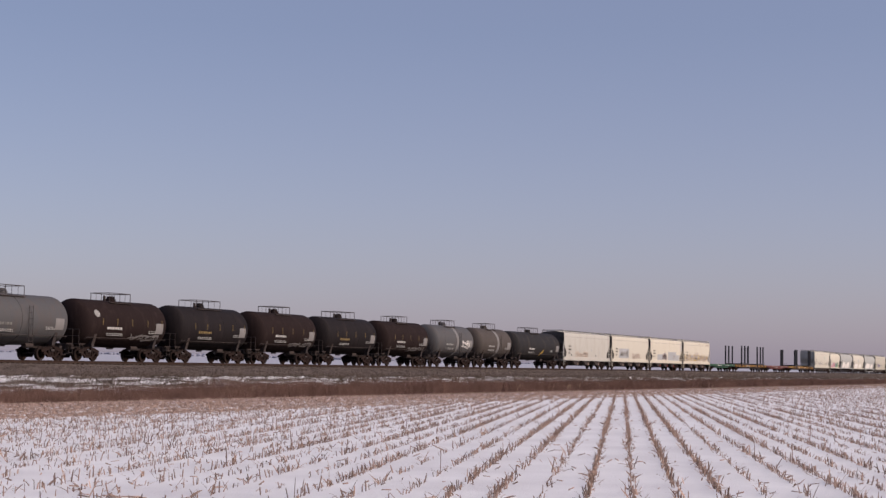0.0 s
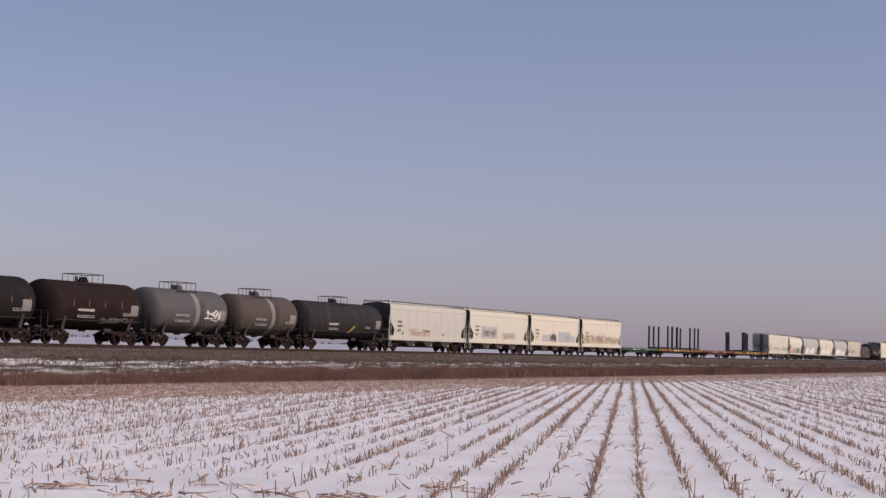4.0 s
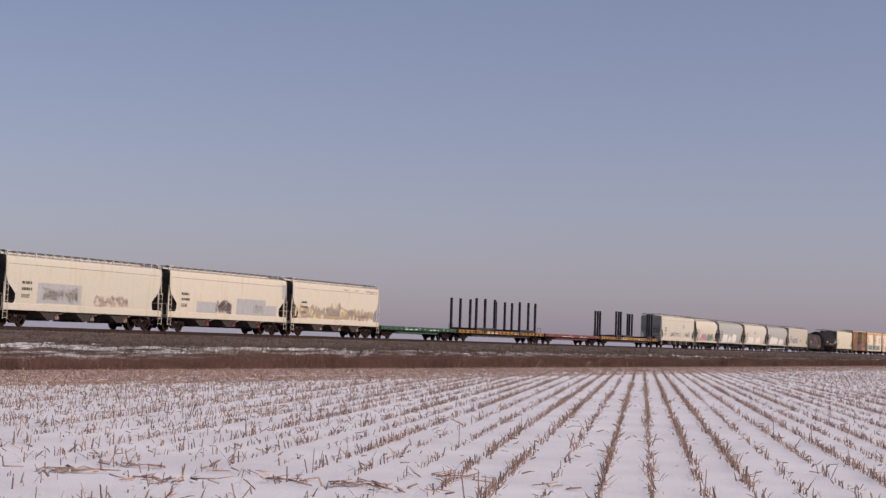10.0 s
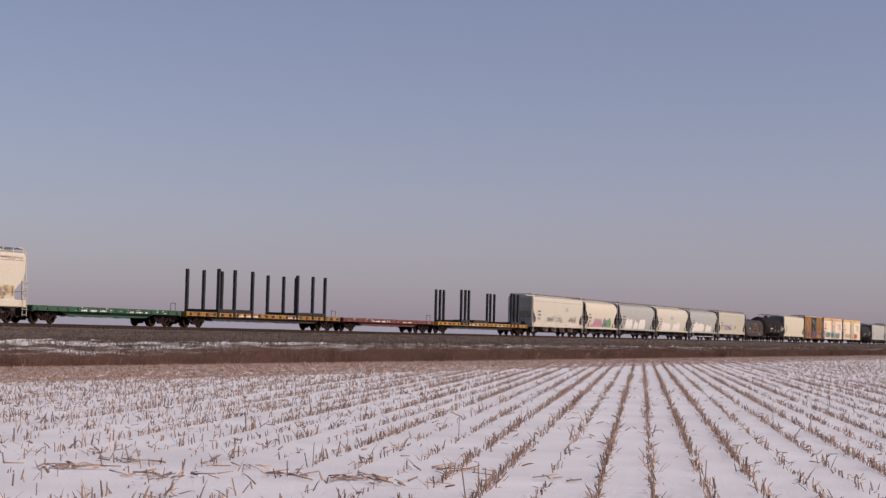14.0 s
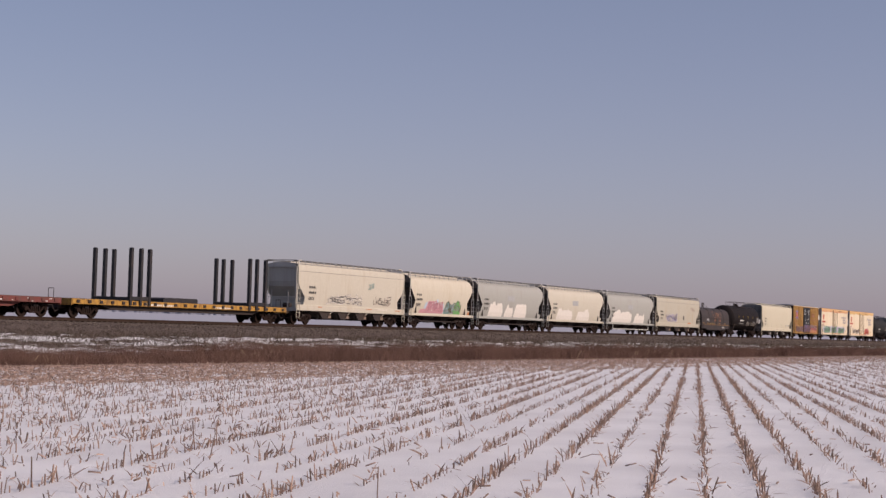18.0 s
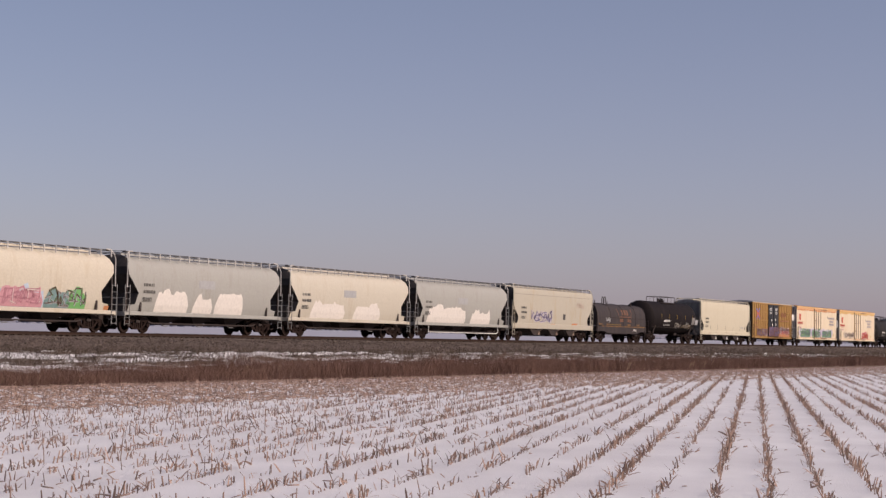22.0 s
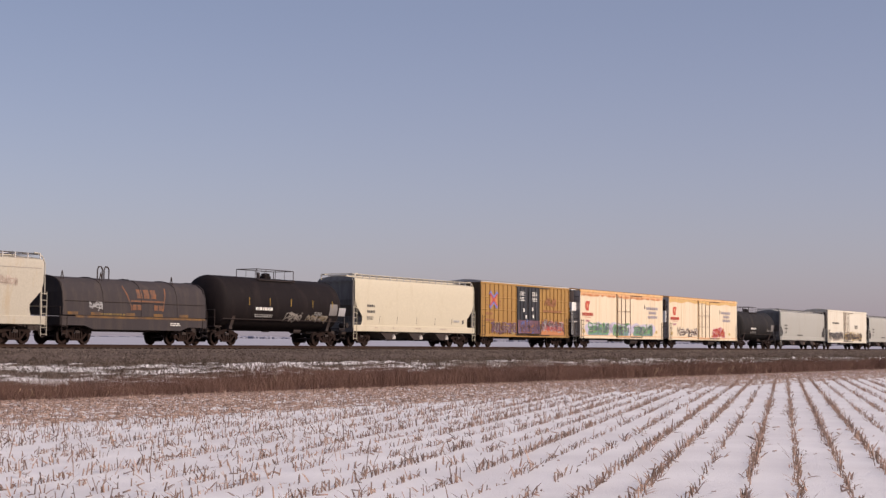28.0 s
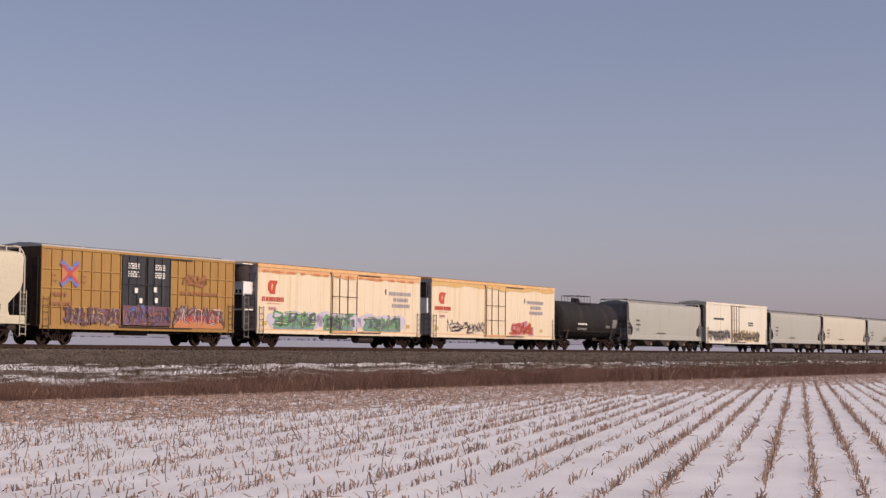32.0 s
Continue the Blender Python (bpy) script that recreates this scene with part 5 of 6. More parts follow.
# ---------------------------------------------------------------- paints of the cars
P = {}
P["tank_black"] = material("black_tank_paint", (0.015, 0.0118, 0.0125), 0.7, 0, (0.028, 0.021, 0.020), 0.35, 1.5, 0.5, spec=0.08)
P["tank_brown"] = material("sooty_brown_tank_paint", (0.019, 0.012, 0.0115), 0.8, 0, (0.037, 0.025, 0.022), 0.3, 1.3, 0.6, spec=0.07)
P["tank_grey"] = material("grey_tank_paint", (0.072, 0.070, 0.073), 0.65, 0, (0.085, 0.07, 0.065), 0.5, 1.3, 0.6, spec=0.2)
M_DULLGOLD = material("dulled_yellow_mark", (0.20, 0.135, 0.045), 0.7, 0, (0.05, 0.038, 0.026), 0.55, 0.3)
M_BELTMARK = material("greyed_lettering", (0.42, 0.40, 0.38), 0.7, 0, (0.15, 0.13, 0.12), 0.4, 0.3)
P["tank_dull"] = material("dull_grey_tank_paint", (0.070, 0.058, 0.052), 0.7, 0, (0.055, 0.042, 0.037), 0.5, 1.3, 0.6, spec=0.15)
P["tank_slate"] = material("slate_tank_paint", (0.024, 0.0225, 0.024), 0.7, 0, (0.052, 0.042, 0.037), 0.4, 1.5, 0.5, spec=0.09)
P["belt"] = material("pale_tank_belt", (0.19, 0.18, 0.178), 0.65, 0, (0.10, 0.085, 0.078), 0.5, 0.8, 0.5)
P["cream"] = material("cream_hopper_paint", (0.515, 0.475, 0.40), 0.6, 0, (0.44, 0.37, 0.28), 0.28, 1.4, 0.8)
P["cream2"] = material("warm_cream_hopper_paint", (0.548, 0.498, 0.41), 0.6, 0, (0.46, 0.38, 0.27), 0.28, 1.4, 0.8)
P["lemon"] = material("pale_yellow_hopper_paint", (0.548, 0.497, 0.385), 0.6, 0, (0.47, 0.41, 0.29), 0.18, 2.2, 0.3)
P["grey"] = material("pale_grey_hopper_paint", (0.348, 0.344, 0.322), 0.6, 0, (0.29, 0.27, 0.24), 0.3, 1.4, 0.8)
P["greyend"] = material("dark_grey_hopper_end", (0.17, 0.165, 0.16), 0.7, 0, (0.08, 0.07, 0.065), 0.45, 1.2, 0.7)
P["soot"] = material("sooty_cream_sheet", (0.16, 0.145, 0.12), 0.8, 0, (0.07, 0.058, 0.05), 0.5, 0.8, 0.6)
M_REDGEAR = material("red_gate_gear_paint", (0.20, 0.035, 0.025), 0.7, 0, (0.07, 0.04, 0.035), 0.5, 0.4)
P["boxend"] = material("dark_brown_car_end", (0.085, 0.052, 0.026), 0.8, 0, (0.04, 0.028, 0.02), 0.5, 1.2, 0.5)
P["reeferend"] = material("grey_reefer_end", (0.44, 0.41, 0.40), 0.7, 0, (0.32, 0.28, 0.26), 0.4, 1.2, 0.6)
M_LOCKROD = material("rusty_lock_rod", (0.14, 0.075, 0.05), 0.8, 0, (0.06, 0.04, 0.03), 0.5, 0.4)
P["greygreen"] = material("grey_green_hopper_paint", (0.372, 0.37, 0.345), 0.6, 0, (0.32, 0.29, 0.25), 0.3, 1.4, 0.8)
P["dirtycream"] = material("dirty_cream_hopper_paint", (0.43, 0.41, 0.37), 0.65, 0, (0.37, 0.33, 0.28), 0.35, 1.8, 0.4)
P["buff"] = material("buff_hopper_paint", (0.43, 0.397, 0.33), 0.65, 0, (0.40, 0.31, 0.2), 0.3, 1.4, 0.5)
P["greenflat"] = material("green_flat_car_paint", (0.025, 0.092, 0.053), 0.75, 0, (0.06, 0.048, 0.035), 0.5, 0.6, 0.3)
P["redflat"] = material("oxide_red_flat_car_paint", (0.16, 0.045, 0.04), 0.75, 0, (0.10, 0.06, 0.05), 0.5, 0.6, 0.3)
P["yellowflat"] = material("worn_orange_yellow_flat_car_paint", (0.44, 0.235, 0.045), 0.75, 0, (0.10, 0.055, 0.035), 0.5, 0.5, 0.3)
P["rustyellow"] = material("rust_eaten_yellow_flat_car_paint", (0.42, 0.215, 0.04), 0.75, 0, (0.06, 0.034, 0.026), 0.72, 0.6, 0.3)
M_POST = material("black_stake_paint", (0.02, 0.019, 0.022), 0.55, 0, (0.05, 0.035, 0.03), 0.4)
M_COIL = material("dark_slate_coil_paint", (0.05, 0.043, 0.046), 0.75, 0, (0.075, 0.06, 0.055), 0.4, 1.3, 0.6, spec=0.12)
M_COILTRIM = material("worn_yellow_trim", (0.20, 0.105, 0.03), 0.7, 0, (0.055, 0.04, 0.037), 0.8, 0.5)
M_COILMARK = material("faded_orange_mark", (0.20, 0.085, 0.04), 0.7, 0, (0.06, 0.05, 0.05), 0.6, 0.4)
P["boxyellow"] = material("ochre_box_car_paint", (0.345, 0.198, 0.062), 0.7, 0, (0.25, 0.13, 0.05), 0.35, 1.2, 0.8)
P["boxdoor"] = material("black_door_paint", (0.03, 0.032, 0.04), 0.6, 0, (0.08, 0.07, 0.07), 0.4, 1.0, 0.6)
P["galvroof"] = material("galvanised_roof", (0.42, 0.41, 0.41), 0.6, 0.0, (0.30, 0.27, 0.26), 0.4)
P["reefer"] = material("cream_reefer_paint", (0.70, 0.595, 0.445), 0.6, 0, (0.60, 0.43, 0.25), 0.34, 1.6, 0.9)
P["reefer_top"] = material("orange_stained_roof", (0.62, 0.36, 0.16), 0.7, 0, (0.70, 0.52, 0.30), 0.5, 1.0, 0.2)
M_UNIT = material("white_unit_panel", (0.75, 0.74, 0.72), 0.5, 0, (0.4, 0.35, 0.3), 0.3)
P["reefer_white"] = material("white_reefer_paint", (0.66, 0.62, 0.53), 0.6, 0, (0.55, 0.43, 0.31), 0.3, 1.6, 0.9)

# ---------------------------------------------------------------- the train, front to rear
tank_car(-71.3, 11.4, P["tank_grey"], "grey tank car with a riveted band", belt=P["tank_grey"], mark=M_BLACKMARK, seed=1)
tank_car(-59.4, 11.1, P["tank_brown"], "soot-brown tank car with faded white lettering", mark=M_BELTMARK, stripe=M_DULLGOLD, seed=4)
tank_car(-47.8, 11.1, P["tank_black"], "dull black tank car with yellow dashes", mark=M_DULLGOLD, stripe=M_DULLGOLD, seed=9, cage=1.7)
tank_car(-36.2, 10.9, P["tank_brown"], "soot-brown tank car with faded white lettering", mark=M_BELTMARK, stripe=M_DULLGOLD, seed=12)
tank_car(-24.8, 11.2, P["tank_black"], "dull black tank car with yellow dashes", mark=M_DULLGOLD, stripe=M_DULLGOLD, seed=17, cage=1.7)
tank_car(-13.1, 11.2, P["tank_brown"], "soot-brown tank car with faded white lettering", mark=M_BELTMARK, stripe=M_DULLGOLD, seed=21)
tank_car(-1.4, 10.95, P["tank_grey"], "grey tank car with a pale belt and white scrawl", belt=P["belt"], mark=M_DIM, seed=24)
tank_car(10.05, 10.5, P["tank_dull"], "dull brown-grey tank car with a pale belt", belt=P["belt"], mark=M_DIM, seed=29)
tank_car(21.1, 15.4, P["tank_slate"], "slate-black general-purpose tank car", mark=M_BELTMARK, dia=3.3, seed=33, centre=2.58)
covered_hopper(37.06, 18.37, P["dirtycream"], "dirty pale grey three-bay covered hopper", seed=1)
covered_hopper(55.98, 17.25, P["cream"], "cream covered hopper with a grey painted-out patch", seed=2)
covered_hopper(73.77, 17.1, P["cream2"], "cream covered hopper with two grey patches", seed=3, gate=M_REDGEAR, wedge=P["dirtycream"])
covered_hopper(91.43, 16.07, P["cream2"], "rust-stained cream covered hopper with coloured graffiti", seed=4)
flat_car(108.05, 16.9, P["greenflat"], "empty green flat car with worn side sills", seed=1)
flat_car(125.5, 23.9, P["rustyellow"], "worn yellow flat car with tall black log stakes", stakes=(4.3, 6.6, 9.2, 16.3, 18.9, 21.0), seed=2)
flat_car(149.9, 18.9, P["redflat"], "empty oxide-red flat car with worn paint", seed=3)
flat_car(169.6, 24, P["yellowflat"], "yellow flat car with grouped black log stakes", stakes=(5.6, 6.6, 7.5, 19.0, 19.9, 21.0), seed=4, hump=(9.4, 13.2))
covered_hopper(194.62, 17.1, P["cream"], "cream four-bay covered hopper with line graffiti", bays=4, seed=5, end_mat=P["grey"], wedge=P["cream"])
covered_hopper(212.3, 12.7, P["cream2"], "short cream round-sided hopper with pink and green graffiti", "round", 2, seed=6)
covered_hopper(225.5, 15.8, P["grey"], "pale grey round-sided hopper with white painted-out patches", "round", 3, seed=7)
covered_hopper(241.85, 16.2, P["cream"], "cream round-sided hopper with white painted-out patches", "round", 3, seed=8)
covered_hopper(258.6, 15.9, P["grey"], "pale grey round-sided hopper with white painted-out patches", "round", 3, seed=9)
covered_hopper(275.05, 17.1, P["buff"], "beige covered hopper with purple graffiti", bays=3, seed=10)
coil_car(293.1, 12.6, "dark slate steel coil car with yellow trim")
tank_car(306.3, 14.35, P["tank_black"], "glossy black tank car with white lettering", dia=3.42, stripe=M_YELLOWMARK, seed=40, centre=2.62, cage=2.0)
covered_hopper(321.4, 17.5, P["lemon"], "clean pale cream covered hopper", bays=3, top=4.85, seed=11, rail_mat=P["lemon"], end_mat=P["greyend"], gate=M_BRACKET, wedge=P["soot"])
box_car(339.6, 16.6, P["boxyellow"], "ochre ribbed box car with black double doors", roof=P["galvroof"], doors=((6.3, 8.35), (8.4, 10.45)), ribs=0.78, door_mat=P["boxdoor"], seed=1, top=5.35, rib_panels=True, post=(0.045, 0.03), end_mat=P["boxend"])
box_car(358.1, 19.9, P["reefer"], "rust-stained cream refrigerator car with green and purple graffiti", "refrigerator_car", "reefer car", 5.3, P["reefer_top"], ((8.2, 11.3),), 1.1, None, 2, M_BLACKMARK, end_mat=P["reeferend"])
box_car(379.1, 20.7, P["reefer"], "rust-stained cream refrigerator car with red graffiti", "refrigerator_car", "reefer car", 5.3, P["reefer_top"], ((8.3, 11.6),), 1.1, None, 3, M_BLACKMARK, end_mat=P["reeferend"])
tank_car(400.5, 12.8, P["tank_slate"], "slate-black tank car with faint lettering", dia=3.3, seed=50, centre=2.58)
covered_hopper(414.6, 18.6, P["greygreen"], "pale grey-green covered hopper", bays=3, seed=12, end_mat=P["greyend"])
box_car(434.4, 19.5, P["reefer_white"], "white refrigerator car with graffiti along its foot", "refrigerator_car", "reefer car", 5.25, P["reefer_white"], ((7.6, 9.9),), 1.1, None, 4, M_BLACKMARK)
covered_hopper(454.6, 19.4, P["greygreen"], "pale grey-green covered hopper", bays=3, seed=13)
covered_hopper(474.6, 19.6, P["cream"], "pale cream covered hopper", bays=3, seed=14)
covered_hopper(494.8, 19.6, P["greygreen"], "pale grey-green covered hopper", bays=3, seed=15)
covered_hopper(515, 18.5, P["cream"], "pale cream covered hopper", bays=3, seed=16)


# ---------------------------------------------------------------- graffiti, patches and marks, car by car
C_GREY, C_WHITE, C_BLACK = colour("grey", (0.36, 0.36, 0.37)), colour("white", (0.70, 0.655, 0.61), 0.2), colour("black", (0.06, 0.055, 0.06))
C_PINK, C_GREEN, C_BLUE = colour("pink", (0.56, 0.29, 0.33)), colour("green", (0.13, 0.27, 0.13)), colour("blue", (0.14, 0.18, 0.46))
C_RED, C_ORANGE, C_GOLD, C_TEAL = colour("red", (0.48, 0.075, 0.05)), colour("orange", (0.50, 0.20, 0.08), 0.5), colour("gold", (0.50, 0.36, 0.14)), colour("teal", (0.17, 0.27, 0.27))
C_RUST, C_DARK, C_PALEBLUE = colour("rust", (0.30, 0.13, 0.06), 0.5), colour("dark_violet", (0.06, 0.042, 0.07)), colour("pale_blue", (0.42, 0.50, 0.60))
C_UMBER = colour("umber", (0.10, 0.06, 0.045))
C_STAIN = colour("ochre_stain", (0.62, 0.40, 0.16), 0.5)
C_BROWN, C_SEAM = colour("faded_brown", (0.42, 0.34, 0.28), 0.5), colour("grime", (0.30, 0.27, 0.24), 0.6)
C_MINT, C_PEACH, C_LIME = colour("faded_mint", (0.36, 0.42, 0.38), 0.6), colour("peach_rust", (0.66, 0.37, 0.19), 0.5), colour("pale_lime", (0.60, 0.62, 0.36), 0.3)
C_BRIGHT, C_PLUM, C_MAUVE = colour("bright_green", (0.16, 0.40, 0.14)), colour("plum", (0.15, 0.075, 0.10)), colour("mauve", (0.22, 0.14, 0.21))
C_SCRAWL, C_TAN = colour("scrawl_grey", (0.12, 0.11, 0.105)), colour("worn_tan_gold", (0.50, 0.385, 0.22), 0.5)
C_ROSE = colour("rose", (0.44, 0.20, 0.25))
C_LILAC, C_INK = colour("lilac", (0.50, 0.46, 0.58)), colour("ink", (0.13, 0.11, 0.19))
C_FADE, C_DUST = colour("faded_tan", (0.47, 0.40, 0.34)), colour("dusty_mauve", (0.36, 0.33, 0.36))
car = [c for c, s in CARS]
rr = random.Random(11)

# tanks
T = car[:9]
graffiti(T[6], 6.8, 8.9, 1.9, 2.8, [C_GREY], C_WHITE, 2, 5, "white scrawled graffiti", width=0.07, fat=0.1)
C_SMEAR = colour("pale_smear", (0.17, 0.155, 0.15), 0.6)
graffiti(T[1], 5.8, 9.4, 1.45, 1.95, [C_SMEAR], C_SMEAR, 4, 6, "faded grey graffiti", width=0.04, fat=0.14)
graffiti(T[3], 5.6, 9.4, 1.45, 1.9, [C_SMEAR], C_SMEAR, 4, 8, "faded grey graffiti", width=0.04, fat=0.14)
graffiti(T[5], 5.6, 9.4, 1.45, 1.9, [C_SMEAR], C_SMEAR, 4, 10, "faded grey graffiti", width=0.04, fat=0.14)
patch(T[8], [ribbon([(8.2, 1.55), (8.9, 2.05)], 0.28)[0]], M_YELLOWMARK, "yellow_flash", "yellow painted flash")
patch(T[1], [blob(random.Random(3), 1.9, 3.3, 0.6, 0.5, 0.06, 14)], M_DIM, "round_emblem", "faded round painted emblem")
graffiti(car[24], 7.2, 9.0, 1.55, 2.2, [C_SEAM], C_SEAM, 3, 9, "faded grey-green graffiti", width=0.04, fat=0.12)
graffiti(car[24], 9.6, 12.0, 1.5, 2.0, [M_YELLOWMARK], C_SEAM, 3, 13, "faded yellow graffiti", width=0.04, fat=0.12)
patch(car[24], [rect(13.2, 14.0, 2.0, 2.55)], C_GREY, "data_plate")

C_PANEL = colour("faded_panel", (0.20, 0.185, 0.18), 0.7)
for h, x, z, w, tall in PANELS:
    patch(h, [rect(x, x + w, z, z + tall)], C_PANEL, "end_panel", "faded grey painted panel")

# first hopper group
A = car[9:13]
for k, (x, z) in enumerate(((2.2, 2.0), (3.0, 1.6), (6.0, 2.1), (8.8, 1.75), (10.6, 2.3), (12.4, 1.6), (14.0, 2.0))):
    patch(A[0], [rect(x, x + 0.32, z, z + 0.22)], C_BLACK if k % 2 else C_GREY, "stencil_box")
graffiti(A[0], 4.6, 9.4, 1.45, 2.15, [C_FADE], C_BROWN, 6, 21, "faint pastel graffiti", width=0.03)
patch(A[1], [rect(3.4, 7.9, 1.55, 2.85)], C_GREY, "painted_out_patch", "grey painted-out rectangle")
graffiti(A[1], 4.0, 7.4, 1.6, 2.6, [C_GREY], C_SEAM, 5, 22, "dark grey line graffiti", width=0.05)
graffiti(A[1], 9.4, 13.0, 1.45, 2.35, [C_FADE], C_BROWN, 4, 23, "faded brown graffiti", width=0.04)
patch(A[2], [rect(3.9, 6.6, 1.48, 2.3)], C_GREY, "painted_out_patch", "grey painted-out rectangle")
patch(A[2], [rect(9.4, 13.7, 1.46, 2.72)], C_GREY, "painted_out_patch", "grey painted-out rectangle")
patch(A[2], [rect(13.75, 15.4, 1.48, 2.3)], C_GREY, "painted_out_patch", "grey painted-out rectangle")
patch(A[2], [rect(16.2, 16.7, 2.9, 4.1)], C_GREY, "painted_out_patch", "grey painted-out strip at the corner")
graffiti(A[2], 6.6, 8.6, 1.5, 2.5, [C_DUST], C_UMBER, 4, 24, "dark purple-brown graffiti", width=0.06)
graffiti(A[2], 11.8, 13.2, 1.7, 2.3, [C_SEAM], C_GREY, 2, 25, width=0.04)
graffiti(A[3], 0.9, 14.6, 1.47, 2.5, [C_TAN, C_GOLD, C_DUST, C_TAN], C_BROWN, 11, 26, "faded gold and grey graffiti", width=0.06)
graffiti(A[3], 6.3, 8.4, 1.4, 2.9, [C_FADE], C_DUST, 1, 27, "tall faded graffiti letter", width=0.06)
for k in range(3):
    x = 9.0 + 2.1 * k + rr.uniform(-0.4, 0.4)
    patch(A[3], [[(x, 4.18), (x + rr.uniform(0.4, 1.3), 4.2), (x + rr.uniform(0.3, 0.9), 4.18 - rr.uniform(0.1, 0.2)), (x + 0.1, 4.08)]], C_BROWN, "rust_run", "rust run below the eave")
patch(A[3], [[(12.9, 4.2), (15.5, 4.2), (15.4, 4.0), (14.9, 4.1), (14.4, 3.95), (13.8, 4.1), (13.2, 4.08)]], C_BROWN, "rust_run", "rust run below the eave", kind="stuff")
for h in A + [car[17]] + car[22:23]:
    end = LENGTH[h.name] - 0.5
    patch(h, [rect(0.5, end, 3.93, 3.97)], C_SEAM, "panel_seam")
    patch(h, [rect(0.6, end, 1.42, 1.45)], C_SEAM, "panel_seam")

# second hopper group
B = car[17:23]
graffiti(B[0], 4.4, 9.8, 1.5, 2.4, [C_WHITE], C_SCRAWL, 6, 31, "dark outline graffiti with white fill", width=0.04, fat=0.16)
graffiti(B[0], 11.8, 14.6, 1.55, 2.4, [C_FADE], C_SCRAWL, 3, 32, "thin grey line graffiti", width=0.04, fat=0.12)
graffiti(B[0], 10.8, 11.7, 2.85, 3.6, [C_MINT], C_MINT, 2, 35, "small faded mint graffiti", width=0.05, fat=0.16)
bars(B[0], C_ORANGE, 3.2, 1.3, 0.5, 0.12, -1.562, 1, 38, "worn orange stencils on the sill")
bars(B[0], C_ORANGE, 10.6, 1.29, 0.9, 0.12, -1.562, 1, 39)
bars(B[0], C_WHITE, 12.4, 1.3, 1.6, 0.12, -1.562, 1, 40)
bars(B[0], C_ORANGE, 15.4, 1.27, 0.9, 0.12, -1.562, 1, 42)
patch(B[1], [ragged(rr, 3.1, 6.9, 1.26, 2.5)], C_PALEBLUE, "graffiti_ground", proud=0.004, kind="stuff")
patch(B[1], [ragged(rr, 3.4, 6.8, 1.27, 2.42), ragged(rr, 2.3, 3.8, 1.26, 1.75)], C_PINK, "graffiti_ground", "pink block graffiti", kind="stuff")
graffiti(B[1], 3.7, 6.6, 1.4, 2.3, [C_PINK], C_ROSE, 5, 33, width=0.05, fat=0.2, shine=C_WHITE)
patch(B[1], [ragged(rr, 6.95, 8.9, 1.27, 2.45)], C_TEAL, "graffiti_ground", "grey-green block graffiti", kind="stuff")
patch(B[1], [ragged(rr, 8.7, 10.2, 1.27, 2.5)], C_BRIGHT, "graffiti_ground", "bright green block graffiti", kind="stuff")
graffiti(B[1], 7.0, 10.1, 1.35, 2.4, [C_GREY, C_GREEN], C_UMBER, 5, 34, width=0.045, fat=0.12, shine=C_PALEBLUE)
patch(B[1], [rect(11.75, 12.15, 1.26, 1.5)], C_ORANGE, "orange_patch")
for h, spans in ((B[2], ((2.9, 6.0, 2.75), (6.5, 8.4, 2.45), (8.7, 11.6, 2.75))), (B[3], ((3.0, 7.2, 2.55), (8.4, 12.0, 2.45))), (B[4], ((2.2, 8.4, 2.65), (9.3, 12.7, 2.4)))):
    for a, b, z in spans:
        patch(h, [ragged(rr, a, b, 1.25, z)], C_WHITE, "painted_out_patch", "fresh white painted-out patch", kind="stuff")
    patch(h, [rect(6.9, 8.5, 2.75, 3.25)], C_GREY, "stencil_box", "faded grey stencil box")
graffiti(B[5], 3.9, 8.0, 1.55, 2.6, [C_LILAC], C_INK, 4, 36, "lilac graffiti letters with dark outlines", width=0.09, fat=0.16)
graffiti(B[5], 13.4, 14.8, 2.9, 3.5, [C_FADE], C_BROWN, 2, 37, width=0.05)
patch(B[5], [rect(7.8, 8.7, 1.27, 1.5), rect(12.4, 13.6, 1.27, 1.6)], C_ORANGE, "orange_patch")
patch(B[5], [rect(10.4, 10.9, 1.9, 2.4)], C_BLACK, "data_plate")

h = B[4]
part("guard_pipe", Geo().path([(2.3, -1.5, 1.0), (2.3, -1.5, 0.5), (13.7, -1.5, 0.5), (13.95, -1.5, 0.6), (13.95, -1.5, 1.0)], 0.035), M_WHITE, h, "white bent pipe guard")

# coil car hood takes its emblem above; scrawl on its foot
graffiti(car[23], 2.3, 3.3, 1.85, 2.45, [C_GREY], C_GREY, 2, 41, "small white graffiti", width=0.04, fat=0.1)

# ochre box car
X = car[26]
SURFACE[X.name] = lambda z: 1.56
patch(X, [rect(1.72, 2.92, 3.35, 4.15)], C_ORANGE, "emblem_ground", "orange ground of the emblem", proud=0.003)
patch(X, [ribbon([(1.75, 4.3), (2.32, 3.85), (2.9, 4.3)], 0.32)[k] for k in (0, 1)] + [ribbon([(1.75, 3.2), (2.32, 3.65), (2.9, 3.2)], 0.32)[k] for k in (0, 1)], C_BLUE, "cross_emblem", proud=0.008, kind="stuff")
patch(X, [ribbon([(1.75, 3.3), (2.9, 4.2)], 0.15)[0]], C_RED, "cross_emblem", "red and blue cross-shaped emblem", proud=0.012)
patch(X, [ribbon([(1.75, 4.2), (2.9, 3.3)], 0.15)[0]], C_RED, "cross_emblem", proud=0.016)
for x, z in ((1.0, 3.6), (1.0, 3.3), (3.2, 3.6), (3.2, 3.3)):
    bars(X, C_RUST, x, z, 0.4, 0.14, -1.57, 1, int(x * 7 + z * 10))
bars(X, C_RUST, 0.95, 2.55, 1.2, 0.3, -1.57, 1, 61)
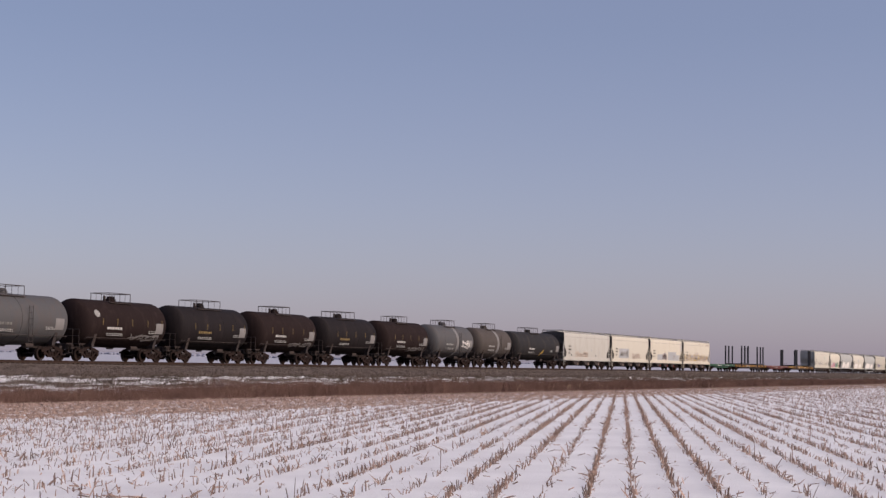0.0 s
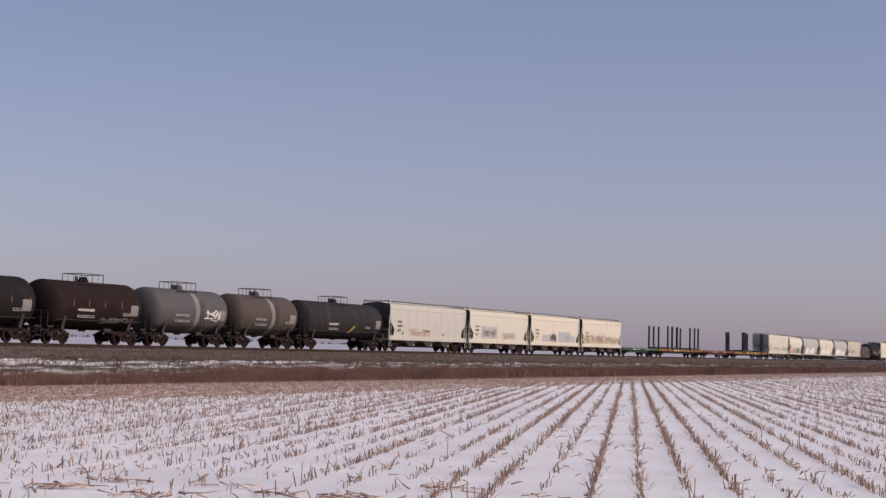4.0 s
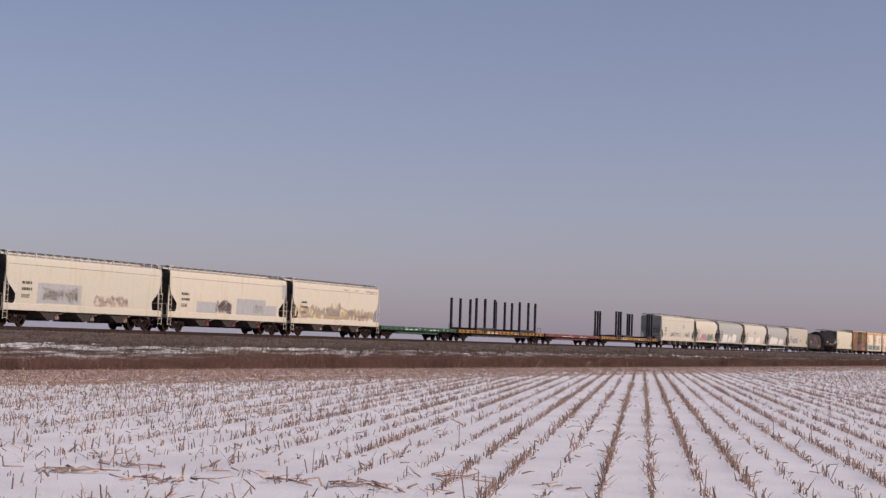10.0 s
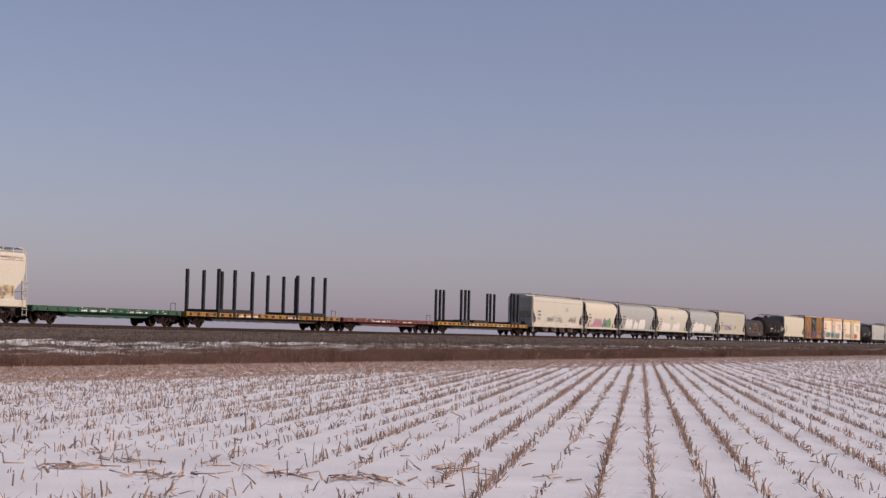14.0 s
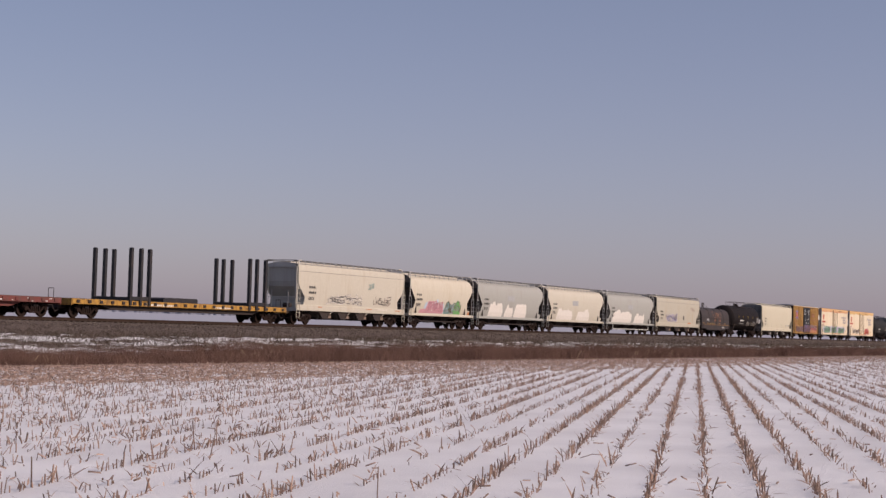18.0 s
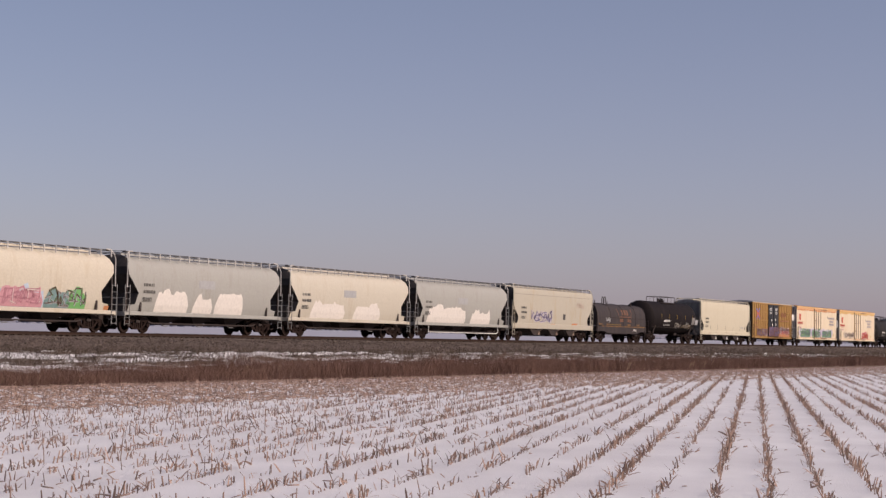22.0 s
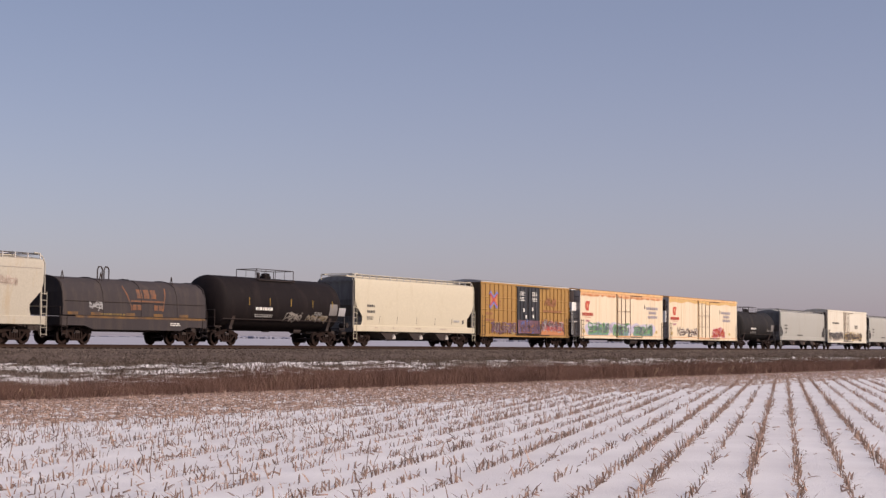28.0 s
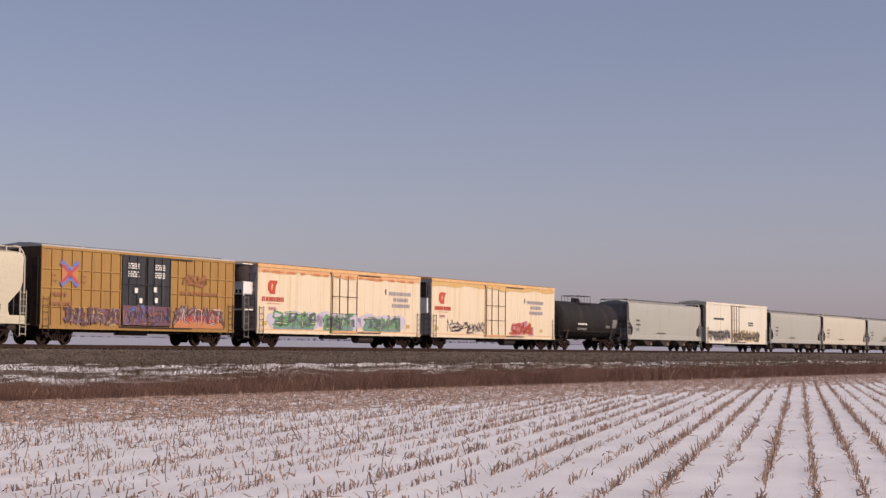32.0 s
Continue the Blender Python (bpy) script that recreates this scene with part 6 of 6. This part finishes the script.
bars(X, C_RUST, 0.95, 2.05, 1.5, 0.3, -1.57, 1, 62)
bars(X, C_RUST, 11.2, 2.95, 3.6, 0.3, -1.57, 1, 63)
graffiti(X, 11.6, 13.6, 3.5, 4.1, [C_RUST], C_RUST, 2, 47, width=0.07)
for x in (6.8, 9.0):
    for z in (4.25, 3.8):
        bars(X, M_WHITE, x, z, 0.9, 0.36, -1.622, 3, int(x * 10 + z))
for x, z in ((7.3, 2.9), (8.9, 3.0), (7.7, 2.35), (9.0, 2.4)):
    patch(X, [rect(x, x + 0.25, z, z + 0.28)], M_WHITE, "placard")
patch(X, [rect(6.36, 8.3, 1.12, 2.2), rect(8.46, 10.4, 1.12, 2.2)], C_PLUM, "graffiti_ground", "plum-coloured ground of the door graffiti", proud=0.005, kind="stuff")
graffiti(X, 1.9, 6.2, 1.02, 2.0, [C_MAUVE, C_RUST, C_UMBER, C_GOLD], C_PLUM, 9, 48, "dark red and violet graffiti band", width=0.05, fat=0.16, shine=C_GREY)
graffiti(X, 6.4, 10.4, 1.15, 2.15, [C_MAUVE, C_RUST, C_BLUE, C_PLUM], C_DARK, 8, 44, "violet and rust graffiti over the doors", width=0.05, fat=0.16, shine=C_ORANGE)
patch(X, [ragged(rr, 10.7, 15.4, 1.0, 2.2)], C_UMBER, "graffiti_ground", "dark ground of the red graffiti", proud=0.005, kind="stuff")
patch(X, [ragged(rr, 10.8, 15.3, 1.03, 1.5)], C_ORANGE, "graffiti_ground", proud=0.008, kind="stuff")
patch(X, [ragged(rr, 11.2, 14.9, 1.42, 1.9)], C_RED, "graffiti_ground", proud=0.0085, kind="stuff")
graffiti(X, 10.8, 15.2, 1.2, 2.3, [C_GREY, C_RED], C_PLUM, 8, 49, "red and silver spiked graffiti", width=0.05, fat=0.09, shine=C_WHITE)

# refrigerator cars
for h, seed, door in ((car[27], 1, 8.6), (car[28], 2, 8.6)):
    SURFACE[h.name] = lambda z: 1.515
    patch(h, [[(1.3, 3.55), (1.55, 3.3), (2.05, 3.3), (2.1, 3.75), (2.32, 4.12), (1.5, 4.15), (1.3, 3.95)]], C_RED, "shield_emblem", "red shield-shaped emblem", kind="stuff")
    patch(h, [[(1.62, 3.55), (1.75, 3.55), (1.82, 3.9), (1.68, 3.98)]], C_PEACH, "shield_emblem", proud=0.012, kind="stuff")
    bars(h, C_RED, 0.7, 2.83, 2.3, 0.46, -1.522, 1, 70 + seed, "red lettering")
    patch(h, [rect(1.15, 2.6, 2.68, 2.71)], C_RED, "thin_line")
    bars(h, C_ROSE, 1.4, 2.3, 0.8, 0.3, -1.522, 1, 72 + seed)
    for k, (x, w) in enumerate(((15.4, 2.9), (16.0, 1.9), (15.8, 2.4))):
        bars(h, C_DUST, x, 3.68 - 0.42 * k, w, 0.42, -1.522, 1, 80 + seed + k, "dark script lettering")
    patch(h, [rect(14.9, 15.05, 3.72, 4.1)], C_BLACK, "placard")
    patch(h, [rect(0.75, 1.25, 1.35, 1.6)], C_GOLD, "placard")
    patch(h, [rect(17.7, 18.2, 1.4, 1.65)], C_GOLD, "placard")
    # stained eave and foot
    edge = LENGTH[h.name] - 0.4
    low = [(edge - (edge - 0.3) * k / 160, 4.72 + 0.06 * math.sin(k * 0.21 + seed) + 0.05 * math.sin(k * 0.07) + rr.uniform(-0.03, 0.03)) for k in range(161)]
    patch(h, [[(0.3, 4.93), (edge, 4.93)] + [(x, z - 0.08) for x, z in low]], C_PEACH if seed == 1 else C_STAIN, "eave_stain", "rust-orange stain under the eave", step=0.025, kind="stuff")
    if seed == 1:
        for k in range(14):
            x = 0.4 + 1.37 * k + rr.uniform(-0.3, 0.3)
            patch(h, [blob(rr, x + 0.4, 4.70, rr.uniform(0.6, 1.5), 0.16, 0.3)], C_ORANGE, "rust_bloom", proud=0.011, step=0.025, kind="stuff")
    patch(h, [rect(0.3, edge, 0.96, 1.1)], C_PEACH, "rusty_sill")
    # nose end with cooling unit
    if seed == 1:
        cooling_end(h)
    else:
        part("unit_panel", Geo().box(0.0, 0.26, -1.25, 1.25, 2.55, 3.7, 0.03), M_UNIT, h, "white cooling unit housing")
        part("unit_grille", Geo().box(-0.04, 0.26, -1.2, 1.2, 3.74, 4.85, 0.03), M_STEEL, h, "black cooling unit grille")
    part("fuel_tank", Geo().lathe([(-0.9, 0.05), (-0.9, 0.33), (0.9, 0.33), (0.9, 0.05)], 14, "x", (13.0, -0.9, 0.62)), M_STEEL, h, smooth=40)
for x0, x1, count, seed in ((1.7, 6.8, 5, 51), (7.2, 11.2, 4, 56), (12.0, 17.2, 5, 57)):
    patch(car[27], [blob(rr, x0 + (x1 - x0) * k, 1.7 + rr.uniform(-0.05, 0.12), 2.6, 1.15, 0.12, 15) for k in (0.15, 0.5, 0.85)], C_LILAC, "graffiti_ground", "mauve cloud behind the graffiti", proud=0.004, kind="stuff")
    patch(car[27], [ragged(rr, x0 + 0.2, x1 - 0.5, 1.12, 2.05)], C_TEAL, "graffiti_ground", proud=0.0055, kind="stuff")
    graffiti(car[27], x0 + 0.2, x1 - 0.4, 1.15, 2.2, [C_BRIGHT, C_GREEN], C_INK, count, seed, "green block graffiti letters", width=0.06, fat=0.26, shine=C_LIME)
graffiti(car[28], 2.6, 8.2, 1.1, 2.1, [C_WHITE], C_UMBER, 5, 52, "pale letters with dark red outlines", width=0.08, fat=0.2)
graffiti(car[28], 12.4, 16.4, 1.05, 2.15, [C_ORANGE, C_PINK, C_RED], C_RED, 4, 53, "orange and red graffiti", width=0.07)
SURFACE[car[31].name] = lambda z: 1.515
bars(car[31], M_BLACKMARK, 2.4, 3.3, 3.0, 0.34, -1.522, 1, 91)
bars(car[31], M_BLACKMARK, 13.0, 2.8, 1.6, 0.5, -1.522, 2, 92)
graffiti(car[31], 0.9, 7.2, 1.1, 2.3, [C_BROWN, C_GREY], C_BLACK, 7, 54, "dark outlined graffiti", width=0.09)
graffiti(car[31], 8.0, 16.6, 1.1, 2.3, [C_GOLD, C_BROWN], C_BLACK, 9, 55, "dark outlined graffiti", width=0.09)
part("unit_panel", Geo().box(0.0, 0.26, -1.25, 1.25, 2.55, 4.8, 0.03), M_STEEL, car[31])

# old snow left on a hopper roof
for k in range(7):
    x = 9.2 + 0.95 * k
    g = Geo()
    n = 10
    ring = [(x + 0.55 * math.cos(2 * math.pi * i / n), -0.75 + 0.3 * math.sin(2 * math.pi * i / n), 4.66) for i in range(n)]
    g.add(ring + [(x, -0.75, 4.66 + rr.uniform(0.10, 0.2))], [(i, (i + 1) % n, n) for i in range(n)] + [tuple(range(n))])
    part("roof_snow", g, M_SNOW, B[5], "old snow lying on the roof", 60)

# small stencils along the foot of the pale yellow hopper
for x in (3.5, 5.9, 8.6, 11.3, 13.8):
    patch(car[25], [[(x - 0.06, 1.6), (x - 0.01, 1.6), (x + 0.08, 2.1), (x + 0.03, 2.1)]], C_BLACK, "stencil_mark")
bars(car[25], C_GREY, 14.1, 1.85, 0.9, 0.24, -1.53, 1, 95)
patch(car[25], [rect(15.45, 15.7, 1.72, 2.02)], C_BLACK, "data_plate")
for x, w in ((2.9, 0.3), (5.2, 0.25), (8.4, 0.8), (12.0, 1.0)):
    bars(car[25], C_BROWN, x, 1.25, w, 0.14, -1.562, 1, int(x * 10))
for h in car[30:31] + car[32:36]:
    bars(h, M_BLACKMARK, 7.0, 1.6, 2.2, 0.2, -1.53, 1, 97)
graffiti(car[34], 8.4, 10.6, 1.5, 2.4, [C_GREEN], C_BROWN, 2, 58, "small green graffiti", width=0.05)

# ---------------------------------------------------------------- what moves
SPEED = 12.445
SHIFT = [(0, 1.02), (14.5, 1.02), (15.2, 1.02), (15.8, 0.12), (16.5, -1.15), (17, -2.30), (17.5, -3.58), (18, -4.53),
         (18.5, -4.96), (19, -5.62), (19.5, -6.01), (20, -5.83), (20.5, -5.44), (21, -5.44), (32, -5.44)]


def car_pose(s):
    p = LINE @ Vector((foot(s), CENTRE, RAIL_Z))
    return pose(p.x, p.y, p.z, 0, 0, 90 - TRACK_ANGLE)


def motions():
    for ob, s in CARS:
        walk(ob, [(t, car_pose(s - SPEED * (t - 13.0) + d)) for t, d in SHIFT])


motions()
